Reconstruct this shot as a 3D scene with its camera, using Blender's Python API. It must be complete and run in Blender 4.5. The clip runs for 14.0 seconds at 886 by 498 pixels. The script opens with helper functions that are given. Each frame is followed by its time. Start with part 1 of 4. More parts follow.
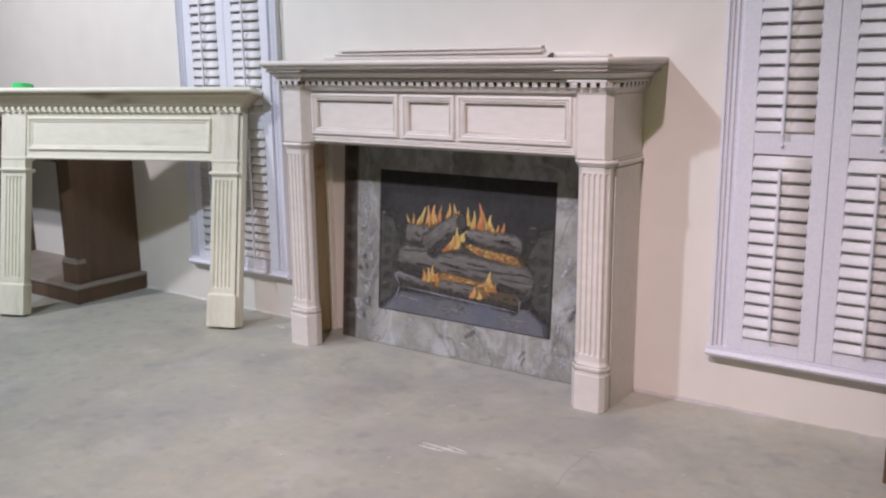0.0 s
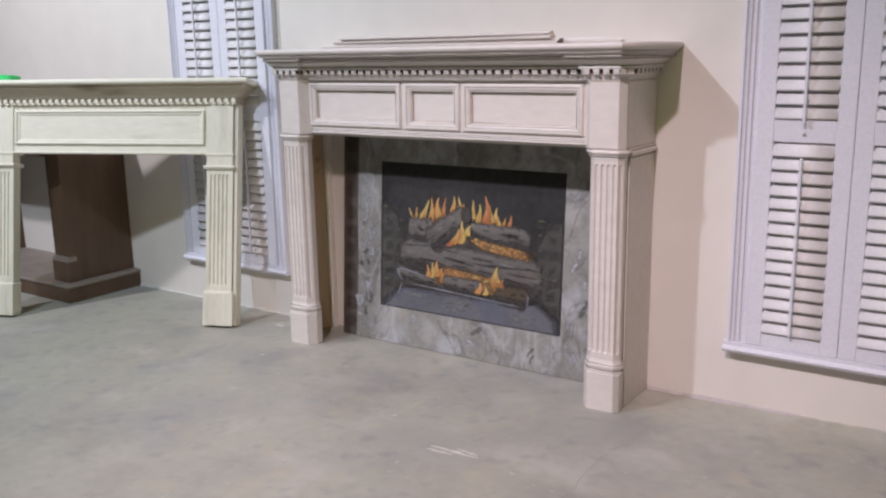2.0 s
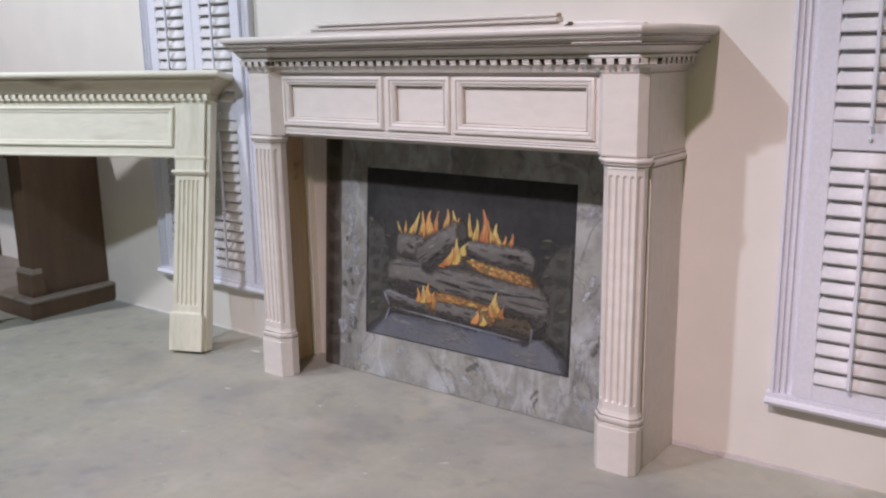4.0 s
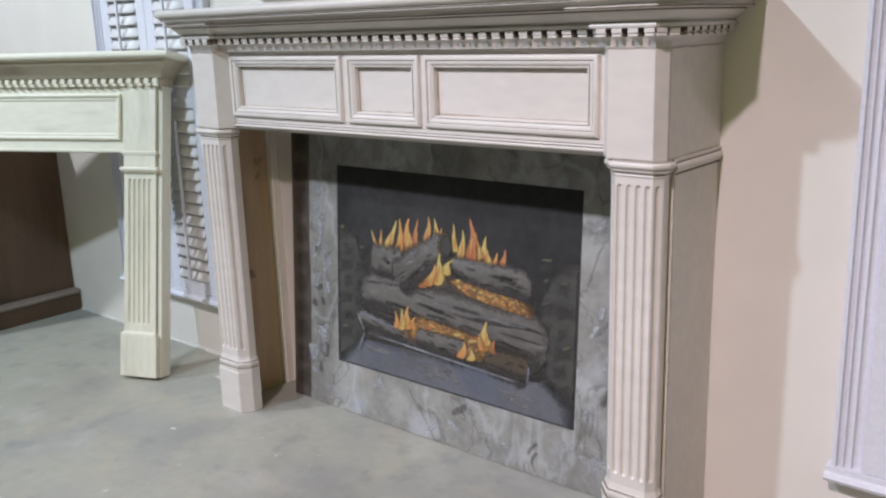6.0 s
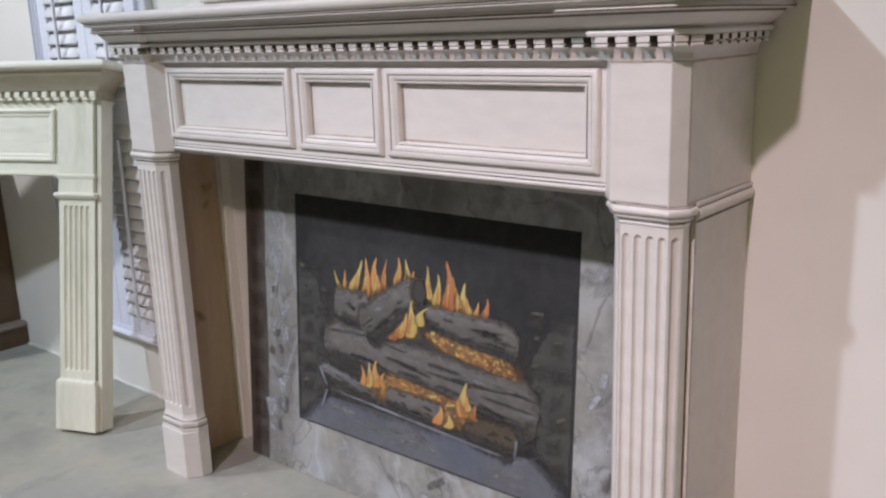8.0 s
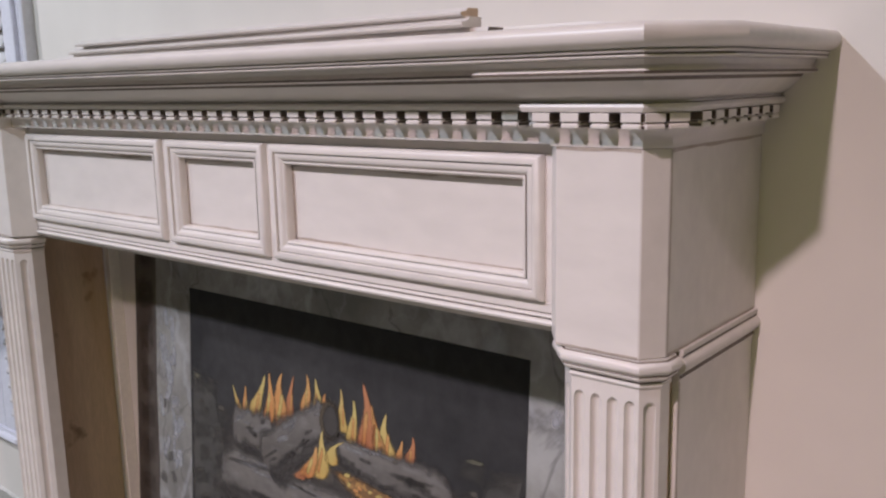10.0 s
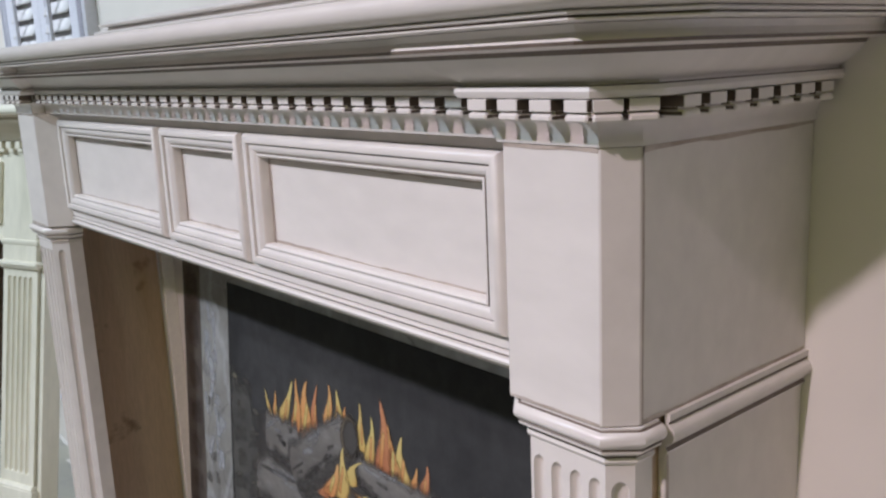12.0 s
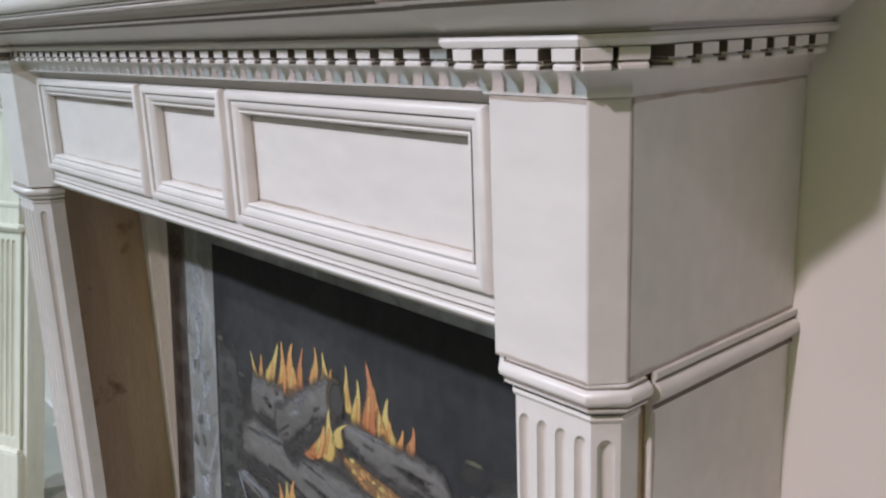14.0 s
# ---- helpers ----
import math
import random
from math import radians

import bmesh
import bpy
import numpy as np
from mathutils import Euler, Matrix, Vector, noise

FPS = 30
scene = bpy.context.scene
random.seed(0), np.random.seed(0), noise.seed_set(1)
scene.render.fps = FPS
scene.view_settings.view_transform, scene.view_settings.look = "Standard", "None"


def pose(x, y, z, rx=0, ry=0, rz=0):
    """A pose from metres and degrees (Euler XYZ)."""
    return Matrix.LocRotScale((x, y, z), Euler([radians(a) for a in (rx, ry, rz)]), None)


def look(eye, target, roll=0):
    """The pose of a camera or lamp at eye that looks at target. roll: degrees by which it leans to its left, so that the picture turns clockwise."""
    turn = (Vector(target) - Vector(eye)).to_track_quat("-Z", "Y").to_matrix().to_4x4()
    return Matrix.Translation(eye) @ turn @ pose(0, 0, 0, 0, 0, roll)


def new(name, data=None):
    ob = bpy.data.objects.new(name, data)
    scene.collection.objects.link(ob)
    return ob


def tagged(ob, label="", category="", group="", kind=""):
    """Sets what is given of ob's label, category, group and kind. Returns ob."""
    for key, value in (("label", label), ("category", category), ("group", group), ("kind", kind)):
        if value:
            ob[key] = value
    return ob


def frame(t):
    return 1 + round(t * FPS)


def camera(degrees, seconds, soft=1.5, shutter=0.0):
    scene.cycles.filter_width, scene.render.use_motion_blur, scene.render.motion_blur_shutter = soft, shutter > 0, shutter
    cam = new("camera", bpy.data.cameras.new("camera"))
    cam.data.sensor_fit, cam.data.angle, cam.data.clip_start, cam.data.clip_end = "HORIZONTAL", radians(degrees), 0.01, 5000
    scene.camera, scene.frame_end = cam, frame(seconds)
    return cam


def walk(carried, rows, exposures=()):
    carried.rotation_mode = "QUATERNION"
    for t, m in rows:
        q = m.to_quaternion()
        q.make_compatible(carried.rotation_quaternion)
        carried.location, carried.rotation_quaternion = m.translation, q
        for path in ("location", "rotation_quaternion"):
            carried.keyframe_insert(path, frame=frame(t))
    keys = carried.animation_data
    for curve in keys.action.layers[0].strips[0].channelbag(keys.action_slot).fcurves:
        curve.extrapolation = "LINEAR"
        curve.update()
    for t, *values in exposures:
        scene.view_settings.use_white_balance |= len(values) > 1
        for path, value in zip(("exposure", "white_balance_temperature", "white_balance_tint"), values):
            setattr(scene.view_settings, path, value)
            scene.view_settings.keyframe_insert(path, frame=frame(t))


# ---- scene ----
cam = camera(53.1, 14.0, soft=2.3, shutter=0.5)
PATH = [
    (0, (0.015, 0.023, 1.338), (-1.107, 1.626, 0.924), -0.6),
    (0.5, (-0.003, 0.013, 1.332), (-1.112, 1.623, 0.912), -0.4),
    (1, (-0.029, 0.003, 1.336), (-1.122, 1.624, 0.914), -0.5),
    (1.5, (-0.067, 0.001, 1.331), (-1.142, 1.632, 0.904), -0.5),
    (2, (-0.104, 0.1, 1.32), (-1.21, 1.71, 0.889), -1.0),
    (2.5, (-0.137, 0.253, 1.317), (-1.279, 1.838, 0.889), -1.4),
    (3, (-0.154, 0.38, 1.31), (-1.327, 1.943, 0.884), -1.3),
    (3.5, (-0.22, 0.513, 1.289), (-1.385, 2.081, 0.861), -0.9),
    (6, (-0.49, 1.284, 1.27), (-1.741, 2.768, 0.786), -1.8),
    (6.5, (-0.579, 1.387, 1.275), (-1.819, 2.874, 0.773), -1.8),
    (7, (-0.636, 1.457, 1.268), (-1.858, 2.957, 0.76), -1.7),
    (9.5, (-0.841, 2.031, 1.296), (-2.15, 3.492, 0.903), -1.9),
    (10, (-0.906, 2.119, 1.293), (-2.155, 3.637, 0.925), -1.2),
    (10.5, (-0.921, 2.191, 1.285), (-2.172, 3.709, 0.922), -1.0),
    (11, (-0.901, 2.313, 1.292), (-2.245, 3.744, 0.912), -1.5),
    (11.5, (-0.887, 2.402, 1.292), (-2.323, 3.734, 0.888), -2.1),
    (12, (-0.889, 2.451, 1.292), (-2.391, 3.704, 0.875), -2.5),
    (12.5, (-0.882, 2.481, 1.291), (-2.412, 3.693, 0.855), -2.8),
    (13, (-0.892, 2.471, 1.284), (-2.395, 3.713, 0.838), -2.3),
    (13.5, (-0.897, 2.467, 1.283), (-2.387, 3.718, 0.82), -2.3),
    (14, (-0.897, 2.463, 1.278), (-2.373, 3.721, 0.788), -2.2),
]
EXPOSURES = [(0.0, -0.21, 6220, 21), (1.0, -0.26, 6220, 21), (3.5, -0.26, 6220, 21), (6.5, -0.12, 5960, 12), (7.2, -0.14, 5960, 13), (9.5, -0.34, 6260, 21), (11.0, -0.33, 6190, 20), (12.5, -0.16, 5800, 11), (14.0, -0.13, 5740, 10)]
walk(cam, [(t, look(eye, target, roll)) for t, eye, target, roll in PATH], EXPOSURES)

# ---- world, lights, exposure ----
world = bpy.data.worlds.new("room_dark")
world.use_nodes = True
world.node_tree.nodes["Background"].inputs[0].default_value = (0.82, 0.90, 0.24, 1)
world.node_tree.nodes["Background"].inputs[1].default_value = 0.02
scene.world = world


def area_lamp(name, eye, target, size_x, size_y, power, colour):
    data = bpy.data.lights.new(name, "AREA")
    data.shape, data.size, data.size_y, data.energy, data.color = "RECTANGLE", size_x, size_y, power, colour
    ob = new(name, data)
    ob.matrix_world = look(eye, target)
    return tagged(ob, kind="structure")


# a cool spot behind the viewer to the west, a warm one above, and an added yellow-green fill


def spot_lamp(name, eye, target, cone, blend, power, colour, radius):
    data = bpy.data.lights.new(name, "SPOT")
    data.spot_size, data.spot_blend, data.energy, data.color, data.shadow_soft_size = radians(cone), blend, power, colour, radius
    ob = new(name, data)
    ob.matrix_world = look(eye, target)
    return tagged(ob, kind="structure")


area_lamp("spot_lamp", (-3.60, -0.25, 3.85), (-2.6, 3.2, 0.3), 0.16, 0.16, 120, (0.785, 0.92, 1.0))
spot_lamp("spot_lamp", (-1.12, -0.24, 3.87), (-1.36, 2.26, 0.00), 62, 1.0, 725, (1.0, 0.805, 0.83), 0.09)
spot_lamp("spot_lamp", (-5.5, 0.4, 3.80), (-4.4, 3.25, 0.95), 74, 1.0, 475, (0.96, 0.98, 0.985), 0.10)
# added fill without a known fixture, tints and lifts the shaded faces
area_lamp("fill_lamp", (0.6, -0.6, 3.9), (0.6, -0.599, 0), 3.0, 1.5, 31, (0.98, 1.0, 0.14))


# ---- materials ----
def material(name, base, second, rough=0.5, coarse=3.0, fine=60.0, amount=0.5, bump=0.1, metal=0.0, stretch=(1, 1, 1), coat=0.0):
    """Two-scale procedural paint, wood or stone: base and second colour mixed by coarse stains and fine grain."""
    m = bpy.data.materials.new(name)
    m.use_nodes = True
    nt = m.node_tree
    bsdf = nt.nodes["Principled BSDF"]
    tc = nt.nodes.new("ShaderNodeTexCoord")
    mp = nt.nodes.new("ShaderNodeMapping")
    mp.inputs["Scale"].default_value = stretch
    nt.links.new(tc.outputs["Object"], mp.inputs[0])
    n1 = nt.nodes.new("ShaderNodeTexNoise")
    n1.inputs["Scale"].default_value, n1.inputs["Detail"].default_value, n1.inputs["Roughness"].default_value = coarse, 6, 0.6
    n2 = nt.nodes.new("ShaderNodeTexNoise")
    n2.inputs["Scale"].default_value, n2.inputs["Detail"].default_value = fine, 4
    nt.links.new(mp.outputs[0], n1.inputs["Vector"])
    nt.links.new(mp.outputs[0], n2.inputs["Vector"])
    r1 = nt.nodes.new("ShaderNodeMapRange")
    r1.inputs[1].default_value, r1.inputs[2].default_value = 0.35, 0.7
    r1.inputs[3].default_value, r1.inputs[4].default_value = 0.0, amount
    nt.links.new(n1.outputs[0], r1.inputs[0])
    mix = nt.nodes.new("ShaderNodeMix")
    mix.data_type = "RGBA"
    mix.inputs[6].default_value, mix.inputs[7].default_value = (*base, 1), (*second, 1)
    nt.links.new(r1.outputs[0], mix.inputs[0])
    r2 = nt.nodes.new("ShaderNodeMapRange")
    r2.inputs[1].default_value, r2.inputs[2].default_value = 0.3, 0.7
    r2.inputs[3].default_value, r2.inputs[4].default_value = 1 - 0.16 * amount, 1 + 0.06 * amount
    nt.links.new(n2.outputs[0], r2.inputs[0])
    mul = nt.nodes.new("ShaderNodeVectorMath")
    mul.operation = "SCALE"
    nt.links.new(mix.outputs[2], mul.inputs[0])
    nt.links.new(r2.outputs[0], mul.inputs[3])
    nt.links.new(mul.outputs[0], bsdf.inputs["Base Color"])
    rr = nt.nodes.new("ShaderNodeMapRange")
    rr.inputs[3].default_value, rr.inputs[4].default_value = max(0.05, rough - 0.1), min(1, rough + 0.1)
    nt.links.new(n1.outputs[0], rr.inputs[0])
    nt.links.new(rr.outputs[0], bsdf.inputs["Roughness"])
    bsdf.inputs["Metallic"].default_value = metal
    bsdf.inputs["Coat Weight"].default_value = coat
    if bump:
        bp = nt.nodes.new("ShaderNodeBump")
        bp.inputs["Strength"].default_value, bp.inputs["Distance"].default_value = bump, 0.004
        nt.links.new(n2.outputs[0], bp.inputs["Height"])
        nt.links.new(bp.outputs[0], bsdf.inputs["Normal"])
    return m


def add_veins(m, colour, scale, low, high, strength, warp=0.6, stretch=(1, 1, 1)):
    """Lays thin winding veins or cracks of another colour over a material."""
    nt = m.node_tree
    bsdf = nt.nodes["Principled BSDF"]
    link = bsdf.inputs["Base Color"].links[0]
    tc = nt.nodes.new("ShaderNodeTexCoord")
    mp = nt.nodes.new("ShaderNodeMapping")
    mp.inputs["Scale"].default_value = stretch
    nz = nt.nodes.new("ShaderNodeTexNoise")
    nz.inputs["Scale"].default_value, nz.inputs["Detail"].default_value, nz.inputs["Distortion"].default_value = scale, 5, warp
    nt.links.new(tc.outputs["Object"], mp.inputs[0])
    nt.links.new(mp.outputs[0], nz.inputs["Vector"])
    off = nt.nodes.new("ShaderNodeMath")
    off.operation = "SUBTRACT"
    off.inputs[1].default_value = 0.5
    ab = nt.nodes.new("ShaderNodeMath")
    ab.operation = "ABSOLUTE"
    nt.links.new(nz.outputs[0], off.inputs[0])
    nt.links.new(off.outputs[0], ab.inputs[0])
    rg = nt.nodes.new("ShaderNodeMapRange")
    rg.inputs[1].default_value, rg.inputs[2].default_value, rg.inputs[3].default_value, rg.inputs[4].default_value = low, high, strength, 0
    nt.links.new(ab.outputs[0], rg.inputs[0])
    mix = nt.nodes.new("ShaderNodeMix")
    mix.data_type = "RGBA"
    nt.links.new(rg.outputs[0], mix.inputs[0])
    nt.links.new(link.from_socket, mix.inputs[6])
    mix.inputs[7].default_value = (*colour, 1)
    nt.links.new(mix.outputs[2], bsdf.inputs["Base Color"])
    return m


def add_blots(m, colour, scale, low, high, strength, stretch=(1, 1, 1)):
    """Lays broad blots of another colour over a material."""
    nt = m.node_tree
    bsdf = nt.nodes["Principled BSDF"]
    link = bsdf.inputs["Base Color"].links[0]
    tc = nt.nodes.new("ShaderNodeTexCoord")
    mp = nt.nodes.new("ShaderNodeMapping")
    mp.inputs["Scale"].default_value, mp.inputs["Location"].default_value = stretch, (3.7, 1.9, 5.3)
    nz = nt.nodes.new("ShaderNodeTexNoise")
    nz.inputs["Scale"].default_value, nz.inputs["Detail"].default_value = scale, 7
    nt.links.new(tc.outputs["Object"], mp.inputs[0])
    nt.links.new(mp.outputs[0], nz.inputs["Vector"])
    rg = nt.nodes.new("ShaderNodeMapRange")
    rg.inputs[1].default_value, rg.inputs[2].default_value, rg.inputs[3].default_value, rg.inputs[4].default_value = low, high, 0, strength
    nt.links.new(nz.outputs[0], rg.inputs[0])
    mix = nt.nodes.new("ShaderNodeMix")
    mix.data_type = "RGBA"
    nt.links.new(rg.outputs[0], mix.inputs[0])
    nt.links.new(link.from_socket, mix.inputs[6])
    mix.inputs[7].default_value = (*colour, 1)
    nt.links.new(mix.outputs[2], bsdf.inputs["Base Color"])
    return m


WALL = material("cream_wall_paint", (0.78, 0.73, 0.67), (0.735, 0.69, 0.63), 0.6, 1.2, 7, 0.22, 0.0)
# unseen ceiling and walls, coloured dark to hold down bounced light
CEILING = material("unseen_ceiling_dark", (0.20, 0.19, 0.15), (0.15, 0.14, 0.11), 0.8, 1, 60, 0.5, 0.05)
HALL = material("unseen_wall_dark", (0.19, 0.18, 0.13), (0.15, 0.14, 0.10), 0.8, 1, 60, 0.5, 0.05)
CONCRETE = material("stained_concrete", (0.405, 0.40, 0.335), (0.335, 0.332, 0.29), 0.5, 1.3, 22, 0.5, 0.02)
add_blots(CONCRETE, (0.41, 0.36, 0.27), 0.7, 0.5, 0.75, 0.4)
add_blots(CONCRETE, (0.22, 0.22, 0.215), 2.6, 0.50, 0.68, 0.5)
add_blots(CONCRETE, (0.31, 0.31, 0.30), 1.1, 0.56, 0.64, 0.5)
add_blots(CONCRETE, (0.28, 0.285, 0.28), 1.6, 0.53, 0.62, 0.4)
add_blots(CONCRETE, (0.52, 0.51, 0.48), 4.2, 0.54, 0.72, 0.4)
add_blots(CONCRETE, (0.46, 0.40, 0.30), 7, 0.55, 0.72, 0.35)
add_blots(CONCRETE, (0.22, 0.225, 0.23), 11, 0.57, 0.70, 0.4)
add_blots(CONCRETE, (0.58, 0.57, 0.55), 30, 0.66, 0.74, 0.4)
GLAZED = material("glazed_offwhite_paint", (0.73, 0.682, 0.64), (0.63, 0.58, 0.525), 0.34, 3, 40, 0.4, 0.004, stretch=(0.35, 1, 0.8))
GLAZE = material("brown_glaze_and_end_shade", (0.115, 0.085, 0.065), (0.20, 0.155, 0.12), 0.5, 9, 80, 0.8, 0.05)
SMEAR = material("wiped_brown_glaze", (0.36, 0.285, 0.225), (0.58, 0.51, 0.45), 0.45, 30, 90, 0.95, 0.02)
POPLAR = material("bare_poplar", (0.79, 0.755, 0.625), (0.70, 0.665, 0.53), 0.6, 6, 60, 0.45, 0.04, stretch=(1, 1, 0.25))
POPLAR_H = material("bare_poplar_rail", (0.81, 0.775, 0.645), (0.74, 0.70, 0.56), 0.6, 6, 60, 0.4, 0.04, stretch=(0.25, 1, 1))
add_blots(POPLAR_H, (0.42, 0.34, 0.23), 4, 0.66, 0.78, 0.5, (0.5, 1, 3))
add_blots(POPLAR, (0.42, 0.41, 0.29), 6, 0.55, 0.75, 0.5, (3, 1, 0.35))
TAN = material("tan_bare_wood", (0.50, 0.435, 0.32), (0.40, 0.34, 0.24), 0.6, 6, 60, 0.6, 0.05, stretch=(0.3, 1, 1))
add_blots(TAN, (0.20, 0.14, 0.09), 3.2, 0.60, 0.70, 0.8, (0.45, 1, 2))
SHUTTER = material("cool_white_satin_paint", (0.755, 0.75, 0.82), (0.71, 0.705, 0.775), 0.55, 6, 90, 0.4, 0.03)
# lit copy of the shutter paint, whiter and warmer for louvres facing the light
LITWHITE = material("lit_white_satin_paint", (0.80, 0.775, 0.785), (0.75, 0.725, 0.735), 0.5, 6, 90, 0.4, 0.03)
STAIN = material("dark_brown_stained_wood", (0.135, 0.079, 0.046), (0.088, 0.052, 0.032), 0.42, 5, 60, 0.8, 0.1, stretch=(3, 3, 0.4))
HEARTH = material("dusty_hearth_top", (0.30, 0.25, 0.21), (0.20, 0.16, 0.13), 0.6, 5, 70, 0.7, 0.06)
PINE = material("raw_knotty_pine", (0.70, 0.53, 0.37), (0.54, 0.39, 0.26), 0.65, 4, 70, 0.8, 0.1, stretch=(5, 5, 0.5))
add_blots(PINE, (0.10, 0.055, 0.03), 9, 0.64, 0.72, 0.85)
add_blots(PINE, (0.46, 0.27, 0.13), 3, 0.5, 0.7, 0.5, (3, 3, 0.4))
# cream made paler so that the gap strip reads as lit
GAPPALE = material("pale_gap_strip", (0.84, 0.79, 0.70), (0.79, 0.73, 0.63), 0.5, 5, 80, 0.4, 0.05)
MARBLE = material("faux_marble_paint", (0.335, 0.332, 0.305), (0.215, 0.213, 0.195), 0.5, 7, 45, 0.95, 0.03)
add_blots(MARBLE, (0.43, 0.435, 0.425), 5, 0.50, 0.70, 0.65)
add_blots(MARBLE, (0.45, 0.48, 0.52), 8, 0.56, 0.70, 0.5, (1, 1, 0.8))
add_blots(MARBLE, (0.31, 0.28, 0.21), 3.6, 0.55, 0.72, 0.6)
add_blots(MARBLE, (0.16, 0.157, 0.145), 6, 0.53, 0.70, 0.7)
add_veins(MARBLE, (0.10, 0.10, 0.095), 3.2, 0.0, 0.016, 0.6, 1.0, (1.2, 1, 0.9))
add_veins(MARBLE, (0.57, 0.59, 0.62), 3.4, 0.0, 0.026, 0.34, 0.25, (1, 1, 0.8))
add_veins(MARBLE, (0.50, 0.51, 0.53), 8, 0.0, 0.020, 0.2, 0.2)
SOOT = material("painted_soot_black", (0.034, 0.034, 0.0345), (0.057, 0.057, 0.056), 0.8, 2.5, 40, 0.9, 0.02)
SOOT.node_tree.nodes["Principled BSDF"].inputs["Specular IOR Level"].default_value = 0.12
BROWNSTRIP = material("dark_brown_strip", (0.075, 0.062, 0.052), (0.15, 0.13, 0.11), 0.5, 9, 40, 0.9, 0.03)
STRIPMOTTLE = material("brown_strip_mottle", (0.105, 0.085, 0.070), (0.07, 0.056, 0.048), 0.5, 10, 40, 0.9, 0.03)
BRICKPAINT = material("painted_firebrick", (0.045, 0.043, 0.039), (0.080, 0.075, 0.064), 0.6, 16, 30, 0.95, 0.06, stretch=(1, 1, 3))
BRICKLINE = material("painted_brick_highlight", (0.085, 0.078, 0.064), (0.03, 0.027, 0.024), 0.5, 12, 60, 0.9, 0.05)
SLATE = material("painted_hearth_blue", (0.145, 0.150, 0.170), (0.090, 0.094, 0.106), 0.5, 6, 60, 0.8, 0.05)
BARK = material("painted_bark", (0.145, 0.130, 0.112), (0.054, 0.049, 0.045), 0.5, 14, 60, 0.95, 0.1, stretch=(1, 1, 2.5))
add_blots(BARK, (0.21, 0.205, 0.20), 30, 0.57, 0.70, 0.65, (0.5, 1, 2))
BARKEND = material("painted_log_end", (0.10, 0.078, 0.05), (0.05, 0.04, 0.03), 0.5, 20, 60, 0.9, 0.05)
YELLOW = material("painted_flame_yellow", (0.55, 0.46, 0.13), (0.50, 0.29, 0.08), 0.5, 22, 60, 0.9, 0.03, stretch=(2, 1, 0.6))
ORANGE = material("painted_flame_orange", (0.57, 0.24, 0.08), (0.55, 0.38, 0.14), 0.5, 22, 60, 0.9, 0.03, stretch=(2, 1, 0.6))
RED = material("painted_flame_red", (0.42, 0.14, 0.06), (0.52, 0.25, 0.09), 0.5, 22, 60, 0.9, 0.03, stretch=(2, 1, 0.6))
EMBER = material("painted_embers", (0.25, 0.13, 0.05), (0.09, 0.06, 0.035), 0.5, 30, 90, 1.0, 0.1)
add_blots(EMBER, (0.50, 0.28, 0.09), 70, 0.50, 0.60, 0.65)


def add_fade(m, top, bottom, amount):
    """A brush-worked fade from the foot of a painted shape to its top."""
    nt = m.node_tree
    bsdf = nt.nodes["Principled BSDF"]
    link = bsdf.inputs["Base Color"].links[0]
    tc = nt.nodes.new("ShaderNodeTexCoord")
    sep = nt.nodes.new("ShaderNodeSeparateXYZ")
    nt.links.new(tc.outputs["Generated"], sep.inputs[0])
    nz = nt.nodes.new("ShaderNodeTexNoise")
    nz.inputs["Scale"].default_value = 45
    nt.links.new(tc.outputs["Object"], nz.inputs["Vector"])
    jig = nt.nodes.new("ShaderNodeMath")
    jig.operation = "MULTIPLY_ADD"
    jig.inputs[1].default_value = 0.8
    nt.links.new(nz.outputs[0], jig.inputs[0])
    nt.links.new(sep.outputs[2], jig.inputs[2])
    rg = nt.nodes.new("ShaderNodeMapRange")
    rg.inputs[1].default_value, rg.inputs[2].default_value = 0.4, 1.3
    nt.links.new(jig.outputs[0], rg.inputs[0])
    fade = nt.nodes.new("ShaderNodeMix")
    fade.data_type = "RGBA"
    fade.inputs[6].default_value, fade.inputs[7].default_value = (*bottom, 1), (*top, 1)
    nt.links.new(rg.outputs[0], fade.inputs[0])
    mix = nt.nodes.new("ShaderNodeMix")
    mix.data_type = "RGBA"
    mix.inputs[0].default_value = amount
    nt.links.new(link.from_socket, mix.inputs[6])
    nt.links.new(fade.outputs[2], mix.inputs[7])
    nt.links.new(mix.outputs[2], bsdf.inputs["Base Color"])
    return m


add_fade(YELLOW, (0.56, 0.50, 0.22), (0.44, 0.22, 0.06), 0.5)
add_fade(ORANGE, (0.60, 0.36, 0.14), (0.44, 0.14, 0.04), 0.5)
add_fade(RED, (0.45, 0.22, 0.12), (0.28, 0.09, 0.04), 0.5)
add_fade(BARK, (0.21, 0.200, 0.185), (0.058, 0.052, 0.046), 0.5)


